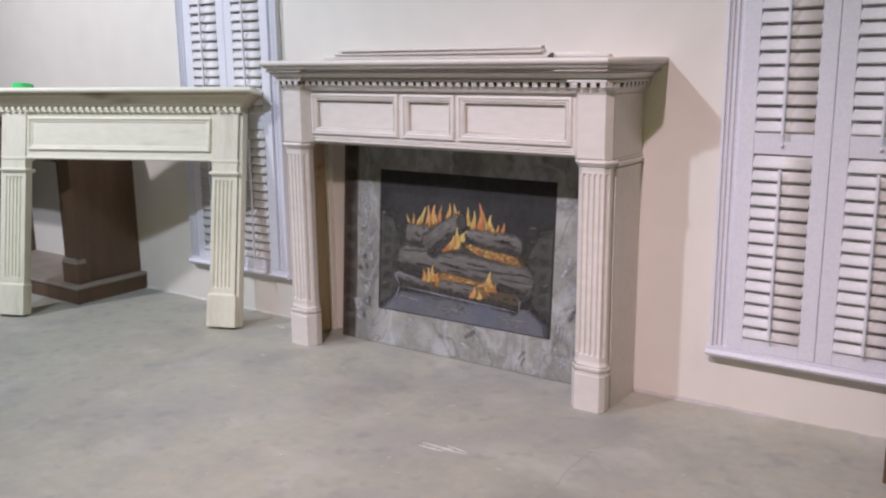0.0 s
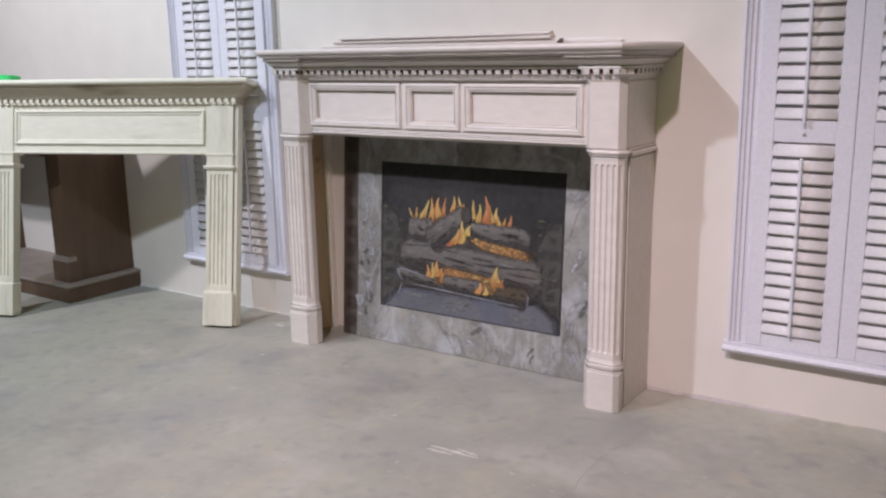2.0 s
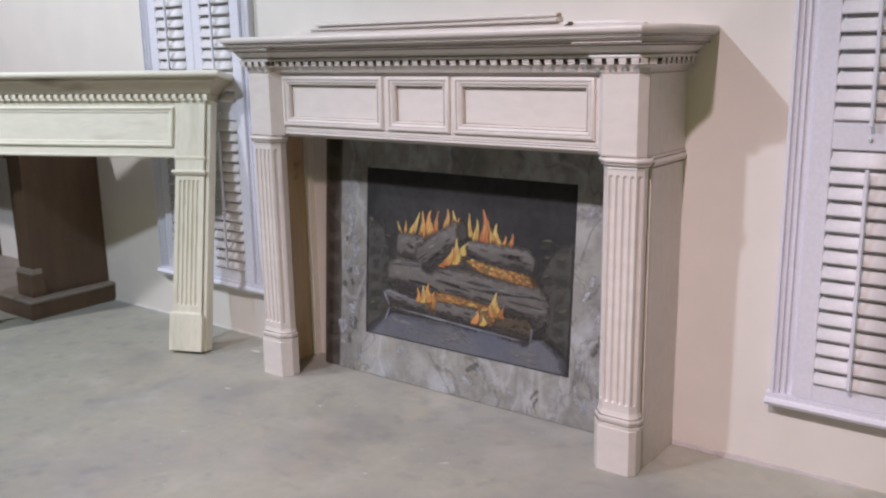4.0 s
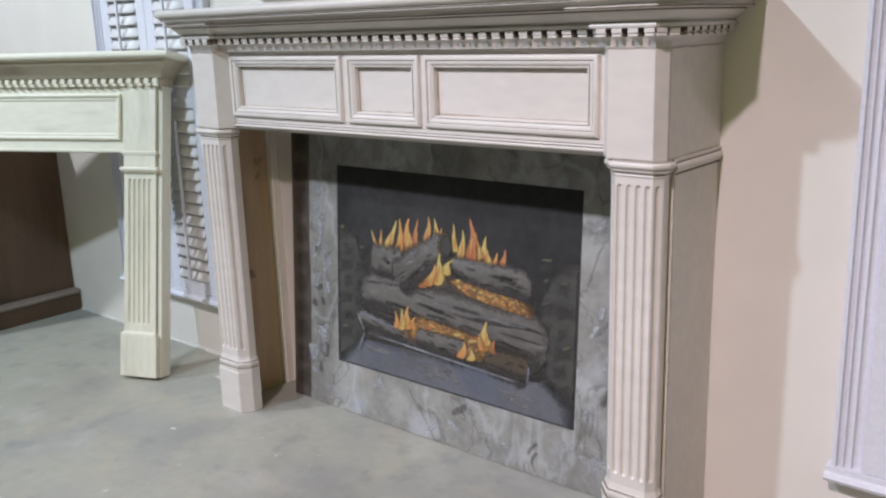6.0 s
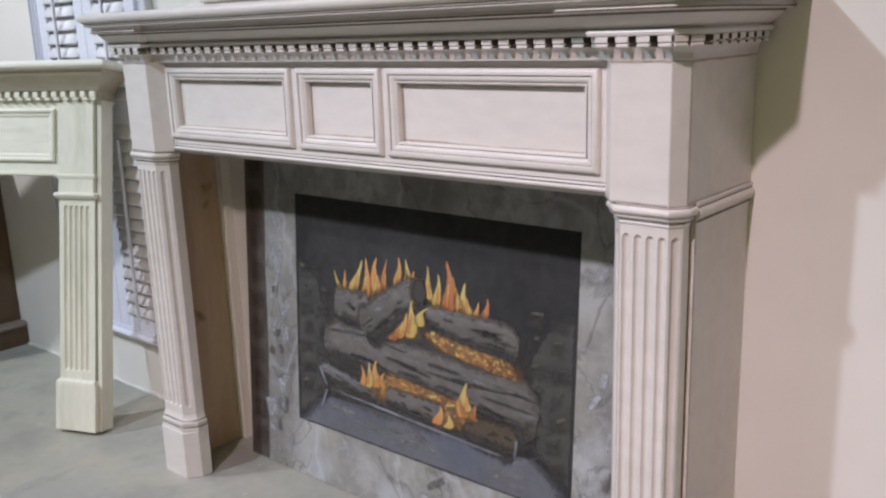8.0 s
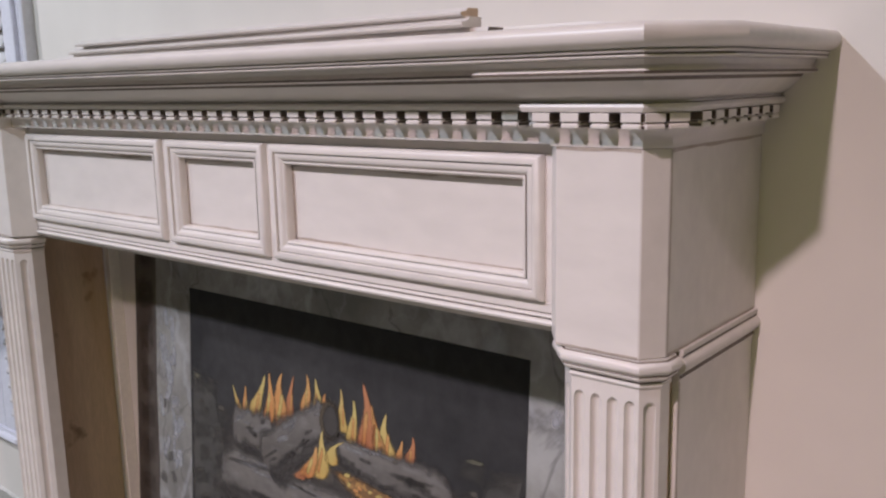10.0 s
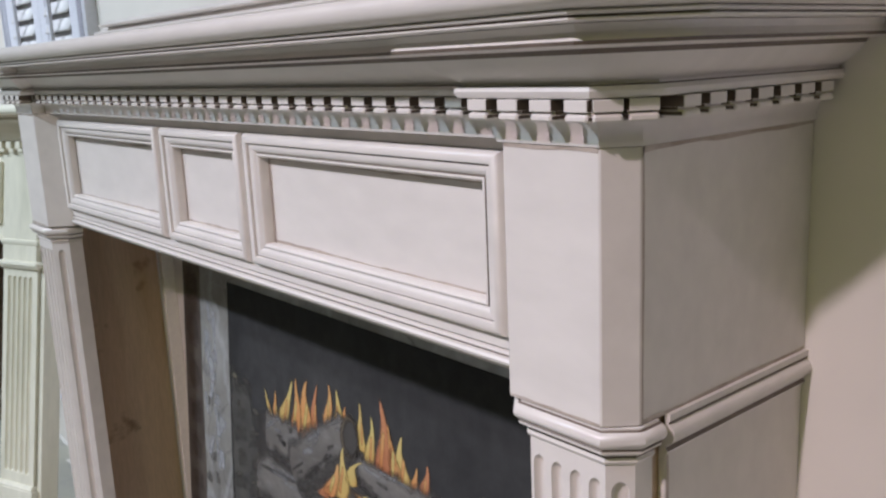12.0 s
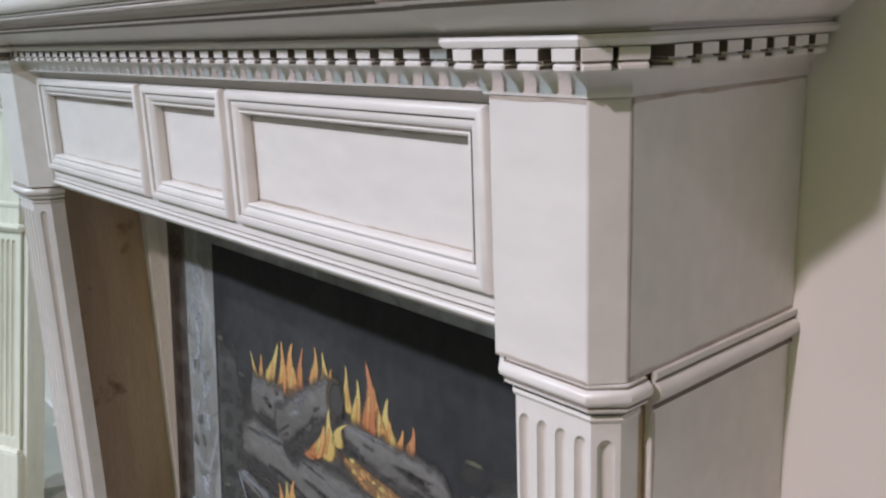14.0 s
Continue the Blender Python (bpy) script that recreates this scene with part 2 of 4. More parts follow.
def add_feather(m):
    """Lets a painted film thin out over the ground towards its brushed edges, by the film's own thickness."""
    nt = m.node_tree
    out = nt.nodes["Material Output"]
    shade = out.inputs["Surface"].links[0].from_socket
    thick = nt.nodes.new("ShaderNodeAttribute")
    thick.attribute_name = "thickness"
    tc = nt.nodes.new("ShaderNodeTexCoord")
    nz = nt.nodes.new("ShaderNodeTexNoise")
    nz.inputs["Scale"].default_value, nz.inputs["Detail"].default_value = 70, 5
    nt.links.new(tc.outputs["Object"], nz.inputs["Vector"])
    grow = nt.nodes.new("ShaderNodeMath")
    grow.operation = "MULTIPLY_ADD"
    grow.inputs[1].default_value, grow.inputs[2].default_value = 1.55, -0.70
    nt.links.new(thick.outputs["Fac"], grow.inputs[0])
    add = nt.nodes.new("ShaderNodeMath")
    add.operation, add.use_clamp = "ADD", True
    nt.links.new(grow.outputs[0], add.inputs[0])
    nt.links.new(nz.outputs[0], add.inputs[1])
    clear = nt.nodes.new("ShaderNodeBsdfTransparent")
    mix = nt.nodes.new("ShaderNodeMixShader")
    nt.links.new(add.outputs[0], mix.inputs[0])
    nt.links.new(clear.outputs[0], mix.inputs[1])
    nt.links.new(shade, mix.inputs[2])
    nt.links.new(mix.outputs[0], out.inputs["Surface"])
    return m


UMBER = material("painted_umber_shade", (0.060, 0.052, 0.045), (0.092, 0.082, 0.072), 0.6, 14, 50, 0.95, 0.03)
SIDEWALL = material("painted_side_wall", (0.050, 0.049, 0.045), (0.088, 0.084, 0.074), 0.6, 9, 50, 0.95, 0.03, stretch=(1, 1, 2.5))
HIGHLIGHT = material("painted_grey_brush_stroke", (0.30, 0.30, 0.30), (0.15, 0.147, 0.145), 0.5, 30, 60, 0.95, 0.05)
add_blots(SLATE, (0.085, 0.105, 0.165), 3.5, 0.47, 0.64, 0.5)
CHALK = material("painted_grate_grey", (0.26, 0.27, 0.30), (0.10, 0.10, 0.115), 0.5, 20, 60, 0.9, 0.03)
LOGSHADE = material("painted_log_shadow", (0.042, 0.038, 0.035), (0.064, 0.058, 0.052), 0.6, 14, 50, 0.9, 0.03)
PALEVEIN = material("painted_pale_vein", (0.52, 0.54, 0.565), (0.40, 0.41, 0.42), 0.5, 20, 60, 0.8, 0.03)
DARKVEIN = material("painted_dark_vein", (0.12, 0.118, 0.11), (0.19, 0.185, 0.17), 0.5, 20, 60, 0.8, 0.03)
OLIVE = material("painted_olive_glint", (0.13, 0.125, 0.085), (0.06, 0.058, 0.045), 0.5, 30, 60, 0.9, 0.03)
for paint in (BRICKPAINT, BRICKLINE, SLATE, BARK, BARKEND, YELLOW, ORANGE, RED, EMBER, UMBER, SIDEWALL, HIGHLIGHT, CHALK, LOGSHADE, OLIVE, STRIPMOTTLE, PALEVEIN, DARKVEIN):
    add_feather(paint)
TAPE = material("green_masking_tape", (0.04, 0.62, 0.17), (0.03, 0.50, 0.14), 0.45, 12, 80, 0.4, 0.03)
CARD = material("cardboard_core", (0.40, 0.30, 0.20), (0.33, 0.24, 0.15), 0.8, 12, 80, 0.5, 0.05)
# dark colour standing for the shade between louvres
GAPSHADE = material("painted_gap_shade", (0.16, 0.14, 0.12), (0.10, 0.09, 0.08), 0.8, 8, 60, 0.6, 0.05)
LAVENDER = material("old_caulk_line", (0.56, 0.51, 0.51), (0.44, 0.39, 0.38), 0.7, 12, 60, 0.7, 0.1)
CHIP = material("white_plaster_smear", (0.68, 0.66, 0.62), (0.55, 0.53, 0.49), 0.8, 30, 80, 0.8, 0.1)
CRACKM = material("hairline_crack", (0.24, 0.22, 0.18), (0.36, 0.33, 0.28), 0.9, 12, 60, 0.8, 0.1)


# ---- building helpers ----
def link_mesh(name, bm, mats, parent=None, label="", smooth=False):
    me = bpy.data.meshes.new(name)
    bmesh.ops.recalc_face_normals(bm, faces=bm.faces)
    bm.to_mesh(me)
    bm.free()
    for m in mats if isinstance(mats, (list, tuple)) else (mats,):
        me.materials.append(m)
    if smooth or name in ("shelf", "crown_moulding", "capital", "base_moulding", "panel_frame", "side_band", "lower_moulding", "pilaster", "hearth_top"):
        for p in me.polygons:
            p.use_smooth = True
        if not smooth:
            me.set_sharp_from_angle(angle=radians(36))
    ob = new(name, me)
    if parent:
        ob.parent = parent
    if label:
        ob["label"] = label
    return ob


def part(name, bm, mats, parent, label="", smooth=False):
    return link_mesh(name, bm, mats, parent, label, smooth)


def box(x0, x1, y0, y1, z0, z1, bevel=0.002, bm=None):
    bm = bm or bmesh.new()
    got = bmesh.ops.create_cube(bm, size=1)["verts"]
    for v in got:
        v.co = Vector(((x0 + x1) / 2 + v.co.x * (x1 - x0), (y0 + y1) / 2 + v.co.y * (y1 - y0), (z0 + z1) / 2 + v.co.z * (z1 - z0)))
    if bevel:
        edges = {e for v in got for e in v.link_edges}
        bmesh.ops.bevel(bm, geom=list(edges), offset=bevel, segments=1, affect="EDGES", profile=0.5)
    return bm


def offsets(path, d, closed=False):
    """The plan path moved d to its right-hand side, mitred."""
    n, out = len(path), []
    for i, p in enumerate(path):
        p = Vector(p)
        a = Vector(path[i - 1]) if i or closed else None
        b = Vector(path[(i + 1) % n]) if i < n - 1 or closed else None
        u = (p - a).normalized() if a is not None else (b - p).normalized()
        w = (b - p).normalized() if b is not None else u
        nu, nw = Vector((u.y, -u.x)), Vector((w.y, -w.x))
        k = (nu + nw) / max(0.2, 1 + nu.dot(nw))
        out.append(p + k * d)
    return out


def sweep(path, profile, closed=False, upright=True, bm=None, marks=()):
    """Runs a profile of (offset, height) along a plan path. marks: profile steps that carry the second material."""
    bm = bm or bmesh.new()
    rings = []
    for d, h in profile:
        rings.append([bm.verts.new((q.x, q.y, h) if upright else (q.x, h, q.y)) for q in offsets(path, d, closed)])
    n = len(path)
    for k in range(len(rings) - 1):
        for i in range(n if closed else n - 1):
            j = (i + 1) % n
            f = bm.faces.new((rings[k][i], rings[k][j], rings[k + 1][j], rings[k + 1][i]))
            f.material_index = 1 if k in marks else 0
    if not closed:
        for i in (0, n - 1):
            try:
                bm.faces.new([r[i] for r in rings])
            except ValueError:
                pass
    return bm


def prism(path, z0, z1, bevel=0.0, bm=None):
    """A solid with a plan outline, from z0 to z1."""
    bm = bm or bmesh.new()
    low, high = [bm.verts.new((x, y, z0)) for x, y in path], [bm.verts.new((x, y, z1)) for x, y in path]
    n = len(path)
    faces = [bm.faces.new(low[::-1]), bm.faces.new(high)]
    for i in range(n):
        faces.append(bm.faces.new((low[i], low[(i + 1) % n], high[(i + 1) % n], high[i])))
    if bevel:
        bmesh.ops.bevel(bm, geom=list({e for f in faces for e in f.edges}), offset=bevel, segments=1, affect="EDGES")
    return bm


def mirrored(path, flip):
    return [(-x, y) for x, y in reversed(path)] if flip else path


def fluted(face, z0, z1, plain0, plain1, closing, bm=None, sides=7):
    """An upright shaft. face: a list of (start, end, flutes) plan edges; closing: the plan points behind. The flutes run from plain0 to plain1 with round ends."""
    bm = bm or bmesh.new()
    heights = [z0]
    rmax = 0.01
    for k in range(5):
        heights.append(plain0 + rmax * (1 - math.cos(k * math.pi / 8)))
    for k in range(5):
        heights.append(plain1 - rmax * (1 - math.cos((4 - k) * math.pi / 8)))
    heights.append(z1)
    rings = []
    for h in heights:
        ring = []
        for (ax, ay), (bx, by), count, rad in face:
            a, b = Vector((ax, ay)), Vector((bx, by))
            u = (b - a).normalized()
            inward = Vector((-u.y, u.x))
            ring.append(a)
            length = (b - a).length
            for i in range(count):
                c = a + u * length * (i + 0.5) / count
                t = 1.0
                if h <= plain0 or h >= plain1:
                    t = 0.02
                else:
                    edge = min(h - plain0, plain1 - h)
                    if edge < rmax:
                        t = max(0.02, math.sqrt(max(0, 1 - (1 - edge / rmax) ** 2)))
                for s in range(sides):
                    ang = math.pi * s / (sides - 1)
                    ring.append(c - u * rad * t * math.cos(ang) + inward * rad * 0.85 * t * math.sin(ang))
        ring.append(Vector(face[-1][1]))
        ring += [Vector(q) for q in closing]
        rings.append([bm.verts.new((q.x, q.y, h)) for q in ring])
    n = len(rings[0])
    for lo, hi in zip(rings, rings[1:]):
        for i in range(n):
            bm.faces.new((lo[i], lo[(i + 1) % n], hi[(i + 1) % n], hi[i]))
    return bm


def frame_moulding(x0, x1, z0, z1, profile, bm=None, marks=()):
    """A mitred picture-frame moulding in an upright plane; profile of (inset, y)."""
    path = [(x0, z0), (x1, z0), (x1, z1), (x0, z1)]
    return sweep(path, [(-i, y) for i, y in profile], closed=True, upright=False, bm=bm, marks=marks)


def empty(name, m, label, category, group=""):
    ob = new(name)
    ob.matrix_world = m
    return tagged(ob, label, category, group)


# ---- the room ----
WY = 3.305
tagged(link_mesh("floor", box(-7.0, 3.2, -5.2, WY + 0.2, -0.2, 0, 0), CONCRETE), "worn grey concrete slab floor with stains and scuffs", "floor", kind="structure")
tagged(link_mesh("wall_north", box(-7.0, 3.2, WY, WY + 0.2, 0.002, 4.1, 0), WALL), "cream painted plaster wall behind the mantels", "wall", kind="structure")
# added walls and ceiling out of view; their dark colour limits the bounce
tagged(link_mesh("wall_west", box(-7.2, -7.0, -5.2, WY + 0.2, -0.2, 4.1, 0), HALL), "unseen closing wall, kept dark to cut bounce light", "wall", kind="structure")
tagged(link_mesh("wall_east", box(3.2, 3.4, -5.2, WY + 0.2, -0.2, 4.1, 0), HALL), "unseen closing wall, kept dark to cut bounce light", "wall", kind="structure")
tagged(link_mesh("wall_south", box(-7.2, 3.4, -5.4, -5.2, -0.2, 4.1, 0), HALL), "unseen closing wall, kept dark to cut bounce light", "wall", kind="structure")
tagged(link_mesh("ceiling", box(-7.2, 3.4, -5.4, WY + 0.2, 4.1, 4.25, 0), CEILING), "unseen closing ceiling, kept dark to cut bounce light", "ceiling", kind="structure")


def ragged_strip(x0, x1, height, rough, seed):
    """A low uneven line of old caulk along the foot of the wall."""
    rng = random.Random(seed)
    bm = bmesh.new()
    n = max(6, int((x1 - x0) / 0.035))
    rows = []
    h = height
    for i in range(n + 1):
        x = x0 + (x1 - x0) * i / n
        h += (height - h) * 0.3 + rng.uniform(-rough, rough)
        d = 0.006 + rng.uniform(0, 0.006)
        rows.append([bm.verts.new(c) for c in ((x, WY, max(0.004, h)), (x, WY - 0.003, max(0.003, h - 0.002)), (x, WY - d, 0.001), (x, WY, 0.001))])
    for a, b in zip(rows, rows[1:]):
        for k in range(3):
            bm.faces.new((a[k], a[k + 1], b[k + 1], b[k]))
    return bm


tagged(link_mesh("baseboard", ragged_strip(-1.327, -0.75, 0.016, 0.003, 3), LAVENDER), "uneven mauve line of old caulk at the wall foot", "trim", kind="structure")
tagged(link_mesh("baseboard", ragged_strip(-4.54, -3.05, 0.008, 0.003, 5), CHIP), "uneven pale plaster edge at the wall foot", "trim", kind="structure")


def floor_skim(x0, x1, rise, reach, seed):
    """A skim of concrete dragged up the foot of the wall, growing along its length."""
    rng = random.Random(seed)
    bm = bmesh.new()
    n, rows = int((x1 - x0) / 0.04), []
    for i in range(n + 1):
        t = min(1.0, 2.2 * i / n)
        x = x0 + (x1 - x0) * i / n
        h, d = rise * t * rng.uniform(0.85, 1.15) + 0.003, reach * (0.3 + 0.7 * t) * rng.uniform(0.8, 1.2)
        rows.append([bm.verts.new((x, WY - d * (1 - k), (h + 0.0025) * k ** 1.6 - 0.0025)) for k in (0.0, 0.33, 0.66, 1.0)])
    for a, b in zip(rows, rows[1:]):
        for k in range(3):
            bm.faces.new((a[k], a[k + 1], b[k + 1], b[k]))
    return bm


tagged(link_mesh("floor_skim", floor_skim(-1.15, 1.2, 0.026, 0.16, 6), CONCRETE, smooth=True), "skim of concrete dragged up the wall foot", "floor", kind="structure")


def smear(rng, length, width):
    bm = bmesh.new()
    n = 14
    top, low = [], []
    for i in range(n + 1):
        s = i / n
        w = width * math.sin(math.pi * min(max(s, 0.04), 0.96)) * rng.uniform(0.35, 1.0)
        mid = rng.uniform(-0.15, 0.15) * width
        top.append(bm.verts.new((length * (s - 0.5), mid + w / 2, 0.0025)))
        low.append(bm.verts.new((length * (s - 0.5), mid - w / 2, 0.0025)))
    for i in range(n):
        bm.faces.new((low[i], low[i + 1], top[i + 1], top[i]))
    got = bmesh.ops.extrude_face_region(bm, geom=list(bm.faces))["geom"]
    for v in got:
        if isinstance(v, bmesh.types.BMVert):
            v.co.z = 0.0
    return bm


rng = random.Random(11)
for x, y, length, width, turn in ((-1.66, 2.41, 0.19, 0.016, 0), (-1.70, 2.385, 0.10, 0.010, 4), (-1.62, 2.43, 0.09, 0.012, -7), (-2.02, 2.55, 0.02, 0.012, 20), (-2.75, 2.42, 0.022, 0.014, 60), (-1.86, 2.75, 0.03, 0.006, 35), (-2.52, 2.86, 0.015, 0.01, 0), (-2.95, 2.78, 0.03, 0.015, 12), (-3.2, 3.15, 0.05, 0.02, 5), (-3.9, 3.26, 0.06, 0.02, 3), (-2.1, 2.05, 0.02, 0.012, 30)):
    ob = link_mesh("plaster_smear", smear(rng, length, width), CHIP)
    ob.matrix_world = pose(x, y, 0.0005, 0, 0, turn)
    tagged(ob, "thin dry smear of white plaster on the concrete", "smear", "plaster smears")


def crack(rng, start, heading, steps, step, width):
    bm = bmesh.new()
    p, a, rows = Vector(start), heading, []
    for i in range(steps):
        a += rng.uniform(-0.35, 0.35)
        a += (heading - a) * 0.3
        n = Vector((-math.sin(a), math.cos(a)))
        w = width * rng.uniform(0.4, 1.0)
        rows.append([bm.verts.new((*(p + n * w), 0.0012)), bm.verts.new((*(p - n * w), 0.0012))])
        p = p + Vector((math.cos(a), math.sin(a))) * step
    for q, r in zip(rows, rows[1:]):
        bm.faces.new((q[0], q[1], r[1], r[0]))
    return bm


tagged(link_mesh("floor_crack", crack(random.Random(4), (-1.16, 2.92), -1.75, 38, 0.026, 0.0009), CRACKM), "hairline crack across the concrete slab", "crack", kind="structure")


# ---- shuttered windows ----
def shutter_window(cx, index):
    """A pair of louvred shutters in a moulded casing, mounted on the wall. cx: the middle."""
    z0, z1 = 0.262, 1.88
    half = 0.319
    win = new(f"window_{index}")
    win.matrix_world = pose(cx, WY, 0)
    tagged(win, "white-painted window with louvred plantation shutters and moulded casing", "window", kind="structure")
    for s in (-1, 1):
        a, b = s * half, s * (half + 0.062)
        x0, x1 = min(a, b), max(a, b)
        w = x1 - x0
        prof = [(0, 0), (0, -0.030), (0.10, -0.034), (0.17, -0.034), (0.19, -0.024), (0.30, -0.022), (0.33, -0.028), (0.40, -0.028), (0.43, -0.020), (0.58, -0.018), (0.61, -0.024), (0.67, -0.024), (0.70, -0.016), (0.90, -0.014), (0.94, -0.017), (1.0, -0.017), (1.0, 0)]
        pts = [((x0 + f * w) if s < 0 else (x1 - f * w), y) for f, y in prof]
        part("casing", prism(pts, z0 - 0.0004, z1 + 0.09), SHUTTER, win)
    part("casing", box(-half, half, -0.028, 0, z1, z1 + 0.09, 0.003), SHUTTER, win)
    sill = [(0, 0.222), (0.034, 0.222), (0.044, 0.228), (0.048, 0.236), (0.044, 0.244), (0.036, 0.248), (0.036, 0.2612), (0, 0.2612)]
    bm = bmesh.new()
    rows = [[bm.verts.new((x, -d, z)) for d, z in sill] for x in (-half - 0.073, half + 0.073)]
    for i in range(len(sill)):
        j = (i + 1) % len(sill)
        bm.faces.new((rows[0][i], rows[0][j], rows[1][j], rows[1][i]))
    bm.faces.new(rows[0])
    bm.faces.new(rows[1][::-1])
    part("window_sill", bm, SHUTTER, win)
    bm = bmesh.new()
    louvre_bm = bmesh.new()
    wid, thick, n = 0.062, 0.009, 10
    ring = []
    for x in (-0.1, 0.1):
        ring.append([louvre_bm.verts.new((x, wid / 2 * math.cos(2 * math.pi * k / n), thick / 2 * math.sin(2 * math.pi * k / n))) for k in range(n)])
    for k in range(n):
        louvre_bm.faces.new((ring[0][k], ring[0][(k + 1) % n], ring[1][(k + 1) % n], ring[1][k]))
    louvre_bm.faces.new(ring[0][::-1])
    louvre_bm.faces.new(ring[1])
    first = None
    for s in (-1, 1):
        panel = new("shutter_panel")
        panel.parent, panel.location = win, (s * 0.1590, 0, 0)
        pw = 0.1582
        lw = 0.1
        for a, b in ((-pw, -lw), (lw, pw)):
            part("stile", box(a, b, -0.030, -0.004, z0, z1 - 0.002, 0.0025), SHUTTER, panel)
        lower0, lower1, upper0, upper1 = 0.320, 1.003, 1.086, 1.79
        for a, b in ((z0, lower0), (lower1, upper0), (upper1, z1 - 0.002)):
            part("rail", box(-lw, lw, -0.029, -0.005, a, b, 0.0015), SHUTTER, panel)
        # added dark sheet puts the shade of the louvre gaps into colour
        part("shade_sheet", box(-lw - 0.004, lw + 0.004, -0.0035, -0.001, z0 + 0.02, z1 - 0.02, 0), GAPSHADE, panel, "added dark sheet that paints the shade behind the louvres")
        for a, b in ((lower0, lower1), (upper0, upper1)):
            count = 15
            pitch = (b - a) / count
            for i in range(count):
                if first is None:
                    ob = part("louvre", louvre_bm, LITWHITE, panel, smooth=True)
                    first = ob.data
                else:
                    ob = new("louvre", first)
                    ob.parent = panel
                ob.matrix_local = pose(0, -0.0215, a + pitch * (i + 0.5), 63 + ((i * 7 + index * 3) % 5 - 2) * 0.7, 0, 0)
            rod = box(-0.0055, 0.0055, -0.056, -0.045, a + 0.012 - (0.03 if a > 1 else 0.012), b - 0.05, 0.002)
            part("tilt_rod", rod, SHUTTER, panel)
        knob = bmesh.new()
        bmesh.ops.create_uvsphere(knob, u_segments=10, v_segments=6, radius=0.006)
        k = part("knob", knob, SHUTTER, panel, smooth=True)
        k.location = (-0.002, -0.035, 1.035)
    return win


shutter_window(-0.635, 1)
shutter_window(-3.641, 2)


# ---- glazed mantel over the painted fire board ----
def glaze_smear(rng, x0, z0, x1, z1, y, inward, width, along_y=None):
    """A wavering film of brown glaze wiped into a corner, from one end to the other; inward is the side it feathers to."""
    bm = bmesh.new()
    a, b = Vector((x0, z0)), Vector((x1, z1))
    n = max(6, int((b - a).length / 0.02))
    w, rows = width, []
    for i in range(n + 1):
        q = a.lerp(b, i / n)
        w += (width - w) * 0.3 + rng.uniform(-0.35, 0.35) * width
        r = q + Vector(inward) * max(0.2 * width, w)
        if along_y is None:
            rows.append((bm.verts.new((q.x, y, q.y)), bm.verts.new((r.x, y, r.y))))
        else:
            rows.append((bm.verts.new((along_y, q.x, q.y)), bm.verts.new((along_y, r.x, r.y))))
    for p, q in zip(rows, rows[1:]):
        bm.faces.new((p[0], q[0], q[1], p[1]))
    return bm


